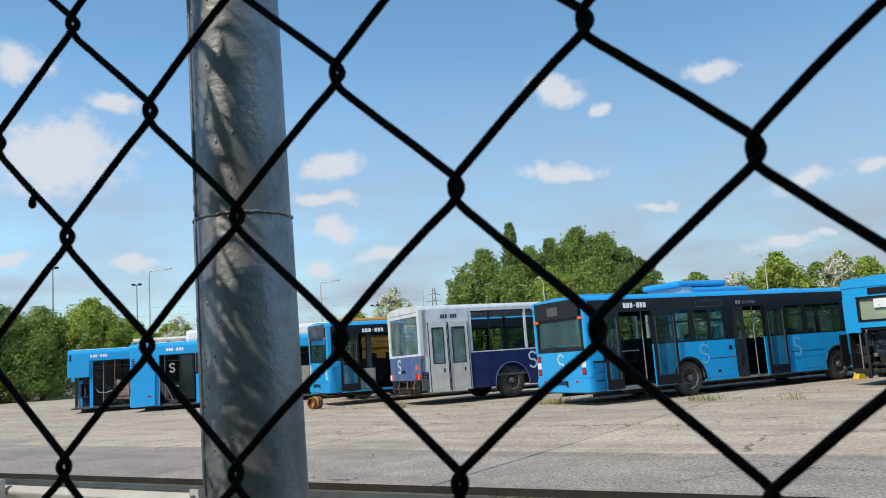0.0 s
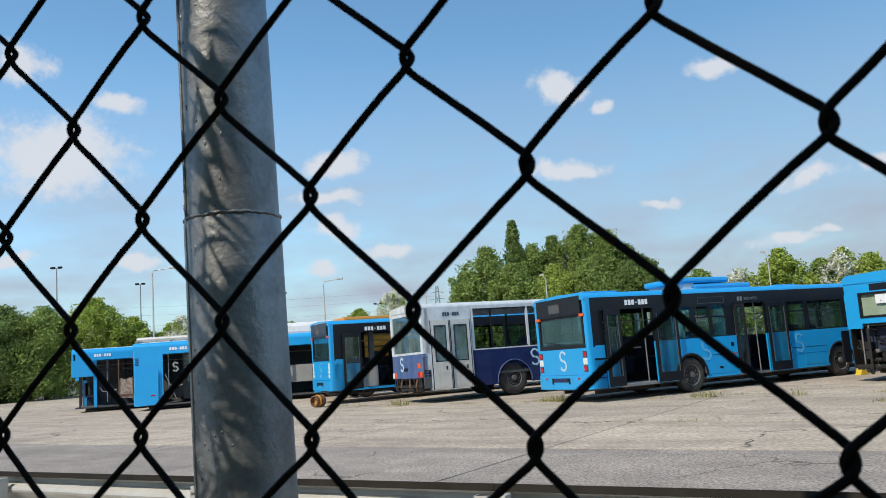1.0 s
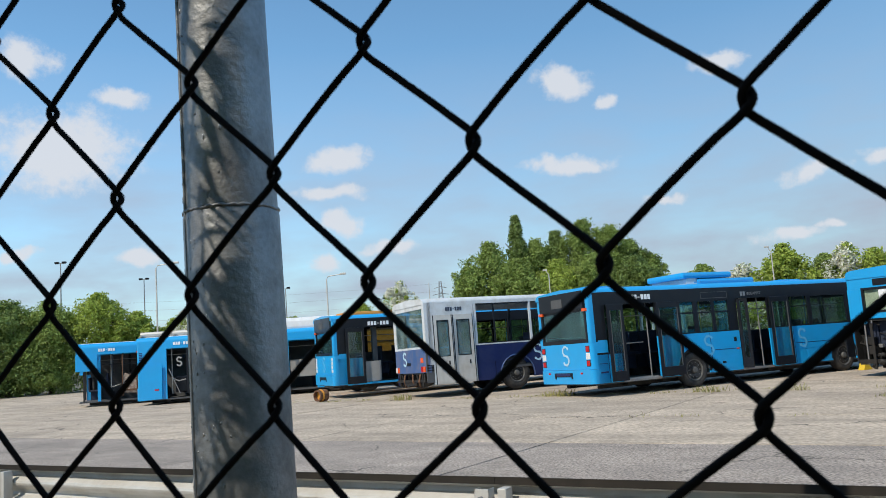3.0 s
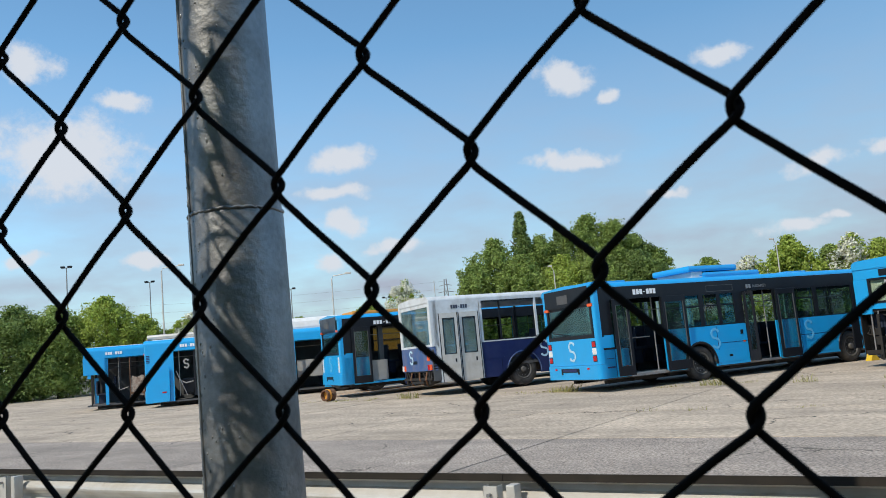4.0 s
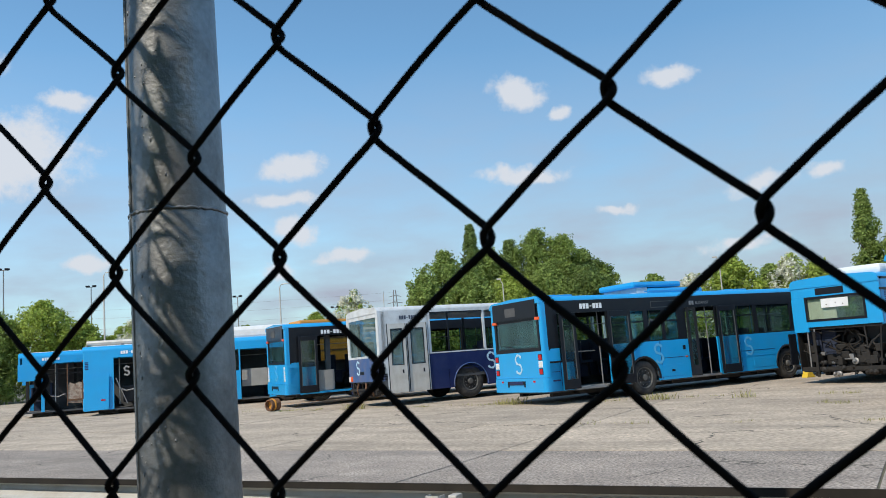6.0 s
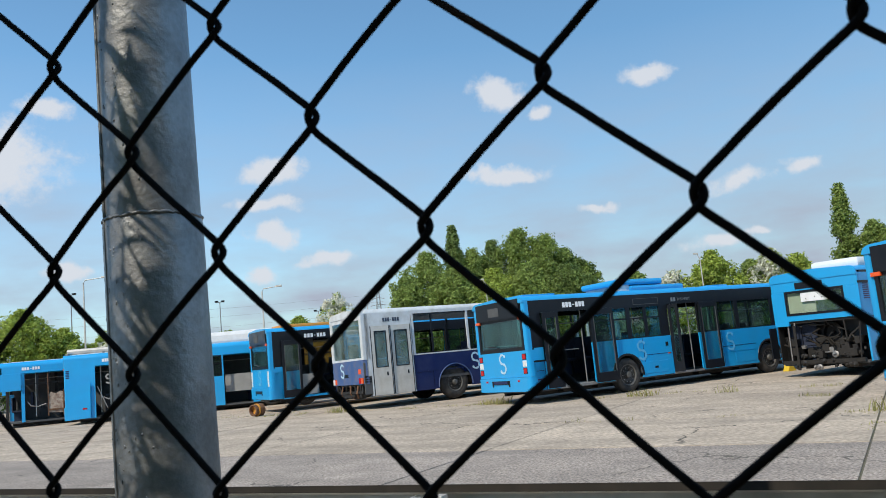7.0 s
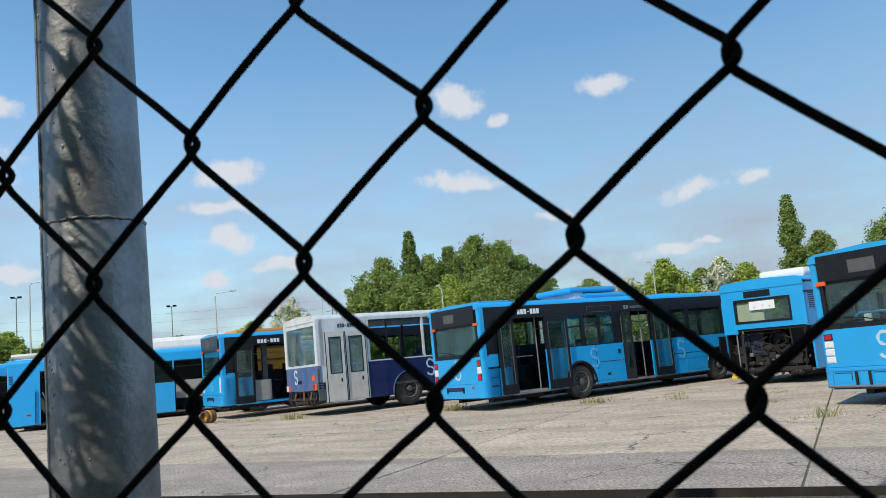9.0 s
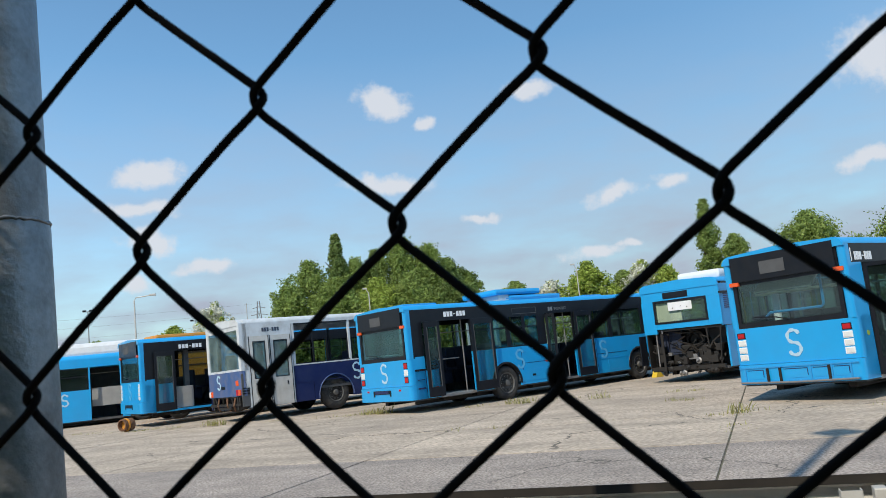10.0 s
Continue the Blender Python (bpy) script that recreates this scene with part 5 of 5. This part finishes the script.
def tree(x, y, h, r, mat, label, seed, shape="round", low=0.1, clumps=70, leaves=70, size=0.20, category="tree", second=None, name="tree"):
    rnd = random.Random(seed)
    t = thing(name, Matrix.Translation((x, y, -0.02)), label, category, "trees behind the yard")
    lean = (rnd.uniform(-.2, .2), rnd.uniform(-.2, .2))
    tr = max(.08, h * 0.018)
    part("trunk", tube([(0, 0, 0), (lean[0] * .3, lean[1] * .3, h * .3), (lean[0], lean[1], h * .6), (lean[0], lean[1], h * .9)], [tr * 1.3, tr, tr * .6, tr * .2], 8), M["bark"], t)
    for k in range(7):
        a, z0 = k * 2.4 + rnd.random(), h * (.2 + .08 * k)
        q = r * .7
        part("limb", tube([(lean[0] * z0 / h, lean[1] * z0 / h, z0), (math.cos(a) * q * .5, math.sin(a) * q * .5, z0 + h * .08), (math.cos(a) * q, math.sin(a) * q, z0 + h * .13)], [tr * .5, tr * .32, tr * .1], 5), M["bark"], t)
    C, R, N2 = [], [], []
    for k in range(clumps):
        u = rnd.random() ** .85
        if shape == "poplar":
            w = math.sin(math.pi * min(1, .12 + .88 * u)) ** .55 * (1 - u * .58)
        else:
            w = math.sqrt(max(0.02, 1 - (2 * u - .92) ** 2)) * (1.0 + .18 * math.sin(7 * u + seed))
        a = rnd.random() * 2 * math.pi
        w *= 0.99 + .55 * noise.noise(Vector((math.cos(a) * 1.6, math.sin(a) * 1.6, u * 4 + seed * 3.7)))
        q = r * w * rnd.random() ** .6
        cr = (.13 + .20 * rnd.random() ** 1.6) * r if shape != "poplar" else rnd.uniform(.16, .32) * r
        z = h * low + (h * (1 - low) - cr * .8) * u
        C.append((math.cos(a) * q, math.sin(a) * q, z))
        R.append(cr)
        N2.append(int(leaves * rnd.uniform(.7, 1.3)))
    if second:
        cut = int(len(C) * .25)
        leaf_cloud("crown", C[:cut], R[:cut], N2[:cut], size, M[mat], t, seed)
        leaf_cloud("blossom", C[cut:], R[cut:], N2[cut:], size * .8, M[second], t, seed + 500)
    else:
        leaf_cloud("crown", C, R, N2, size, M[mat], t, seed)
    return t


G, GL, GD_ = "leaf", "leaf_light", "leaf_dark"
TREES = [  # x, y, height, crown radius, leaf, shape
    (2.2, 72, 8.6, 2.4, G, "round"), (4.3, 74, 11.0, 2.7, G, "round"), (6.9, 74.2, 13.3, 1.6, GD_, "poplar"), (8.6, 74.5, 11.0, 2.5, G, "round"), (10.6, 75, 11.7, 2.2, GD_, "round"),
    (13.0, 73.8, 12.5, 2.9, G, "round"), (15.3, 73.2, 11.7, 2.6, G, "round"), (17.2, 74.0, 10.3, 2.3, GD_, "round"), (18.8, 73.7, 8.9, 1.9, G, "round"), (6.4, 71.5, 9.0, 3.0, G, "round"), (10.0, 71.2, 8.6, 2.8, GL, "round"), (13.0, 70.8, 8.8, 3.0, G, "round"),
    (16.6, 70.6, 8.4, 2.9, GD_, "round"), (18.6, 71.0, 6.8, 1.9, G, "round"), (21.6, 67.5, 7.0, 1.9, G, "round"), (25.6, 60.8, 7.6, 2.2, GL, "round"), (28.6, 60.6, 6.6, 1.9, G, "round"), (31.2, 58.5, 6.6, 2.0, GL, "round"), (34.4, 58.0, 5.8, 1.9, G, "round"),
    (38.8, 64.2, 12.7, 1.7, G, "poplar"), (40.4, 62.7, 9.2, 1.8, G, "round"), (36.4, 47.6, 8.6, 3.0, G, "round"), (41.5, 44.0, 9.0, 3.2, G, "round"), (46, 40, 8.6, 3.2, G, "round"),
    (-36.2, 66.5, 7.9, 3.6, GD_, "round"), (-33.0, 67.2, 7.7, 3.0, G, "round"), (-29.7, 69, 8.3, 2.7, GL, "round"), (-27.2, 71, 6.6, 2.3, GL, "round"), (-24.6, 73, 5.9, 2.0, GL, "round"), (-40.5, 64.5, 7.6, 3.4, GD_, "round"), (-45, 62, 7.8, 3.4, G, "round"),
    (-19.6, 78, 6.0, 2.2, GL, "round"), (-15.2, 80, 5.6, 2.2, G, "round"), (-8.6, 82, 6.6, 2.0, GL, "round"),
]
for i, (x, y, h, r, mt, sh) in enumerate(TREES):
    lab = {"poplar": "slender dark green poplar tree", "round": {G: "full green broadleaf tree", GL: "fresh light green broadleaf tree", GD_: "dense deep green broadleaf tree"}[mt]}[sh] + " behind the yard"
    left = x < -22
    tree(x, y, h, r, mt, lab, 20 + i, sh, low=.04 if left or r > 2.4 else .1, clumps=int(150 + 75 * r), leaves=82, size=.125 if y > 50 else .11)
for i, (x, y, h, r) in enumerate(((-4.6, 80, 8.4, 1.9), (22.4, 60.5, 6.3, 1.9), (29.6, 59.4, 7.3, 1.8), (-23.0, 71.0, 6.4, 1.8), (20.2, 66.0, 6.4, 1.5))):
    tree(x, y, h, r, "leaf_light", "pale blossoming tree behind the yard", 90 + i, clumps=190, leaves=64, size=.14, second="blossom")

# undergrowth along the hedge line
rnd = random.Random(77)
hedge = thing("hedge", Matrix.Translation((0, 0, 0)), "dense dark green undergrowth below the trees", "hedge", kind="stuff")
C, R = [], []
for k in range(210):
    u = k / 209
    x = -48 + 100 * u
    y = (66 + 12 * min(1, (x + 48) / 22)) if x < 0 else 76 - max(0, x - 12) * .42
    C.append((x + rnd.uniform(-.6, .6), y + rnd.uniform(-1, 1.5), rnd.uniform(.6, 3.2 if x < -24 else 2.4)))
    R.append(rnd.uniform(.8, 1.5))
leaf_cloud("undergrowth", C, R, [120] * len(C), .19, M["leaf_dark"], hedge, 7)


# the tree behind the camera, whose twigs shade mast and fence
def shade_tree():
    t = thing("roadside_tree", Matrix.Translation((-2.7, -1.7, -0.02)), "young roadside tree with long narrow leaves beside the fence", "tree")
    part("trunk", tube([(0, 0, 0), (.05, .05, 1.6), (.25, .3, 3.0), (.6, .8, 4.6)], [.09, .075, .055, .02], 10), M["bark"], t)
    rnd = random.Random(3)
    C, R, N2 = [], [], []
    for (cx, cy, cz, rad, n, dens) in ((1.1, .45, 4.1, 1.15, 60, 50), (.1, .4, 4.3, .9, 30, 34)):
        for k in range(n):
            d = Vector((rnd.gauss(0, 1), rnd.gauss(0, 1), rnd.gauss(0, 1))).normalized() * rad * rnd.random() ** .5
            c = Vector((cx, cy, cz)) + d
            C.append(tuple(c)), R.append(.20), N2.append(dens)
            if k % 3 == 0:
                part("twig", tube([(.25, .3, 3.0), ((.25 + c.x) / 2, (.3 + c.y) / 2, c.z * .5 + 1.75), tuple(c)], [.018, .011, .004], 5), M["bark"], t)
    leaf_cloud("crown", C, R, N2, .055, M["leaf"], t, 31, long=1.5, up=.1)
    # a long bough of narrow leaves over the fence, beside the mast
    part("bough", tube([(.25, .3, 3.0), (.9, 1.6, 3.9), (1.5, 2.75, 4.0), (1.58, 2.93, 3.2), (1.6, 2.95, 2.3)], [.03, .022, .014, .009, .004], 6), M["bark"], t)
    C, R, N2 = [], [], []
    for k in range(20):
        z = 2.12 + 1.75 * k / 19
        q = 1.30 + rnd.uniform(-.12, .12)
        side = rnd.uniform(-.17, .17)
        C.append((-.44 - .494 * q + side * .69 + 2.7, 1.88 - .47 * q - side * .72 + 1.7, z)), R.append(.14), N2.append(28 if k < 7 else 14 if k < 11 else 5)
    leaf_cloud("bough_leaves", C, R, N2, .030, M["leaf"], t, 32, long=3.0, up=0)


shade_tree()
# unseen trees added behind the camera: they cut sky light and darken reflections
for i, (x, y, h, r) in enumerate(((1.6, -4.6, 6.6, 2.3), (5.2, -3.6, 6.2, 2.2), (-2.2, -6.4, 6.8, 2.4), (8.8, -6.2, 6.8, 2.6), (-7.0, -7.0, 6.6, 2.5), (13.0, -9.0, 7.0, 2.8))):
    tree(x, y, h, r, G, "unseen green tree added behind the camera to block sky light", 140 + i, low=.04, clumps=240, leaves=80, size=.12)


# ---- street lamps, masts and wires in the distance ----
def street_lamp(x, y, h, arm, toward=1, slim=1.0):
    t = thing("street_lamp", Matrix.Translation((x, y, -.02)), "slim grey street lamp with a short arm", "street lamp", "street lamps along the far road")
    part("post", tube([(0, 0, 0), (0, 0, h - .35), (.15 * toward, 0, h - .1), (arm * toward, 0, h)], [.09 * slim, .06 * slim, .045 * slim, .04 * slim], 8), M["zinc"], t)
    part("lamp_head", boxes((min(arm * toward, (arm + .5 * slim) * toward), max(arm * toward, (arm + .5 * slim) * toward), -.12 * slim, .12 * slim, h - .04, h + .12 * slim), bevel=.03 * slim), M["zinc"], t)


def flood_mast(x, y, h):
    t = thing("floodlight_mast", Matrix.Translation((x, y, -.02)), "slim dark floodlight mast with a crossbar", "floodlight", "floodlight masts")
    part("post", tube([(0, 0, 0), (0, 0, h)], [.09, .05], 8), M["steel"], t)
    part("crossbar", boxes((-.55, .55, -.04, .04, h - .08, h)), M["steel"], t)
    for k in (-.38, .36):
        part("floodlight", boxes((k - .2, k + .2, -.15, .15, h - .02, h + .15), bevel=.03), M["black"], t)


street_lamp(-25.0, 69.8, 10.5, 1.5)
street_lamp(-10.2, 69.7, 8.5, 1.2)
street_lamp(7.7, 59.4, 6.7, .12, -1, .6)
street_lamp(22.6, 55.5, 6.9, .12, -1, .6)
flood_mast(-38.9, 81.5, 12.8)
flood_mast(-35.0, 93.7, 11.9)
flood_mast(-19.8, 100.0, 10.2)
flood_mast(-8.4, 105.0, 8.4)


def pylon():
    t = thing("lattice_pylon", Matrix.Translation((-1.9, 300, 0)), "distant lattice power pylon", "pylon")
    for sx in (-1, 1):
        for sy in (-1, 1):
            part("leg", tube([(sx * 2.4, sy * 2.4, -.02), (sx * .9, sy * .9, 18), (sx * .35, sy * .35, 26)], .20, 5), M["steel"], t)
    for k in range(8):
        z = 2.5 + k * 2.5
        w = 2.4 - 1.9 * z / 18 if z < 18 else .4
        part("brace", tube([(-w, -w, z), (w, -w, z + 2.2)], .07, 4), M["steel"], t)
        part("brace", tube([(w, -w, z), (-w, -w, z + 2.2)], .07, 4), M["steel"], t)
    for z, w in ((18.5, 3.6), (21, 3.0), (23.5, 2.3)):
        part("crossarm", tube([(-w, 0, z), (0, 0, z + .5), (w, 0, z)], .12, 5), M["steel"], t)


pylon()
for px_, py_ in ((-80, 130), (-3, 149)):
    t = thing("cable_mast", Matrix.Translation((px_, py_, -.02)), "distant grey mast carrying overhead cables", "mast", "cable masts")
    part("post", tube([(0, 0, 0), (0, 0, 13.6)], [.12, .07], 8), M["zinc"], t)
cable = thing("overhead_cable", Matrix.Translation((0, 0, 0)), "thin overhead cables between distant masts", "cable")
for z0 in (10.2, 12.0, 13.4):
    pts = [(-80 + 8 * k, 130 + 2 * k, z0 - .8 * math.sin(math.pi * k / 10)) for k in range(11)]
    part("strand", tube(pts, .011, 4), M["steel"], cable)


# ---- weeds in the joints ----
def weeds():
    rng = random.Random(12)
    spots = []
    for d, s0, s1, n in ((20.95, -26, 4, 34), (15.15, -6, 6, 9), (21.2, -26, -4, 14), (18.5, -2.2, -1.6, 3)):
        for _ in range(n):
            spots.append((rng.uniform(s0, s1), d + rng.gauss(0, .16), rng.uniform(.04, .13), rng.randint(10, 34)))
    for k in range(10):
        spots.append((-.56 + rng.gauss(0, .05), rng.uniform(12, 15.4), rng.uniform(.03, .08), 6))
    spots += [(-.56, 15.1, .30, 30), (-.5, 15.15, .2, 30), (-10.1, 20.7, .30, 60), (-10.6, 20.75, .26, 50), (-6.4, 20.9, .22, 60), (-6.0, 20.8, .24, 60), (-4.0, 20.6, .26, 40), (-15.8, 20.8, .3, 60), (-16.2, 20.9, .25, 50)]
    bm = bmesh.new()
    for s, d, h, n in spots:
        c = on_grid(s, d)
        for _ in range(n):
            p = c + Vector((rng.gauss(0, .14), rng.gauss(0, .09), 0))
            a = rng.random() * 6.28
            hh = h * rng.uniform(.25, .85)
            w = .007
            lean = Vector((math.cos(a), math.sin(a), 0)) * hh * rng.uniform(.1, .7)
            q = Vector((-math.sin(a), math.cos(a), 0)) * w
            v = [bm.verts.new(p - q), bm.verts.new(p + q), bm.verts.new(p + lean * .4 + q * .7 + Vector((0, 0, hh * .6))), bm.verts.new(p + lean + Vector((0, 0, hh)))]
            bm.faces.new(v)
    tagged(link_mesh("weeds", bm, M["grass"]), "dry yellow green weeds growing in slab joints", "weeds", kind="stuff")


weeds()


# ---- concrete slabs of the yard ----
def slabs():
    yard = thing("pavement", Matrix.Translation((0, 0, 0)), "worn concrete yard of large jointed slabs", "pavement", kind="structure")
    rng = random.Random(8)
    rows = [3.4, 11.5, 15.15, 20.9, 26.4, 32.0, 37.6, 43.2, 48.8, 60.0, 72.0]
    step, gap = 5.4, .014
    for i, (d0, d1) in enumerate(zip(rows, rows[1:])):
        bm = boxes((gap, step - gap, gap, d1 - d0 - gap, -.10, 0.0), bevel=.006)
        me = bpy.data.meshes.new("slab")
        bm.to_mesh(me)
        bm.free()
        me.materials.append(M["rough_concrete" if i == 0 else "concrete"])
        for k in range(-13, 6):
            o = new("slab", me)
            o.parent = yard
            p = on_grid(-.56 + k * step, d0)
            o.matrix_local = Matrix.Translation((p.x, p.y, rng.uniform(-.008, 0.0))) @ Matrix.Rotation(GA, 4, "Z")


slabs()
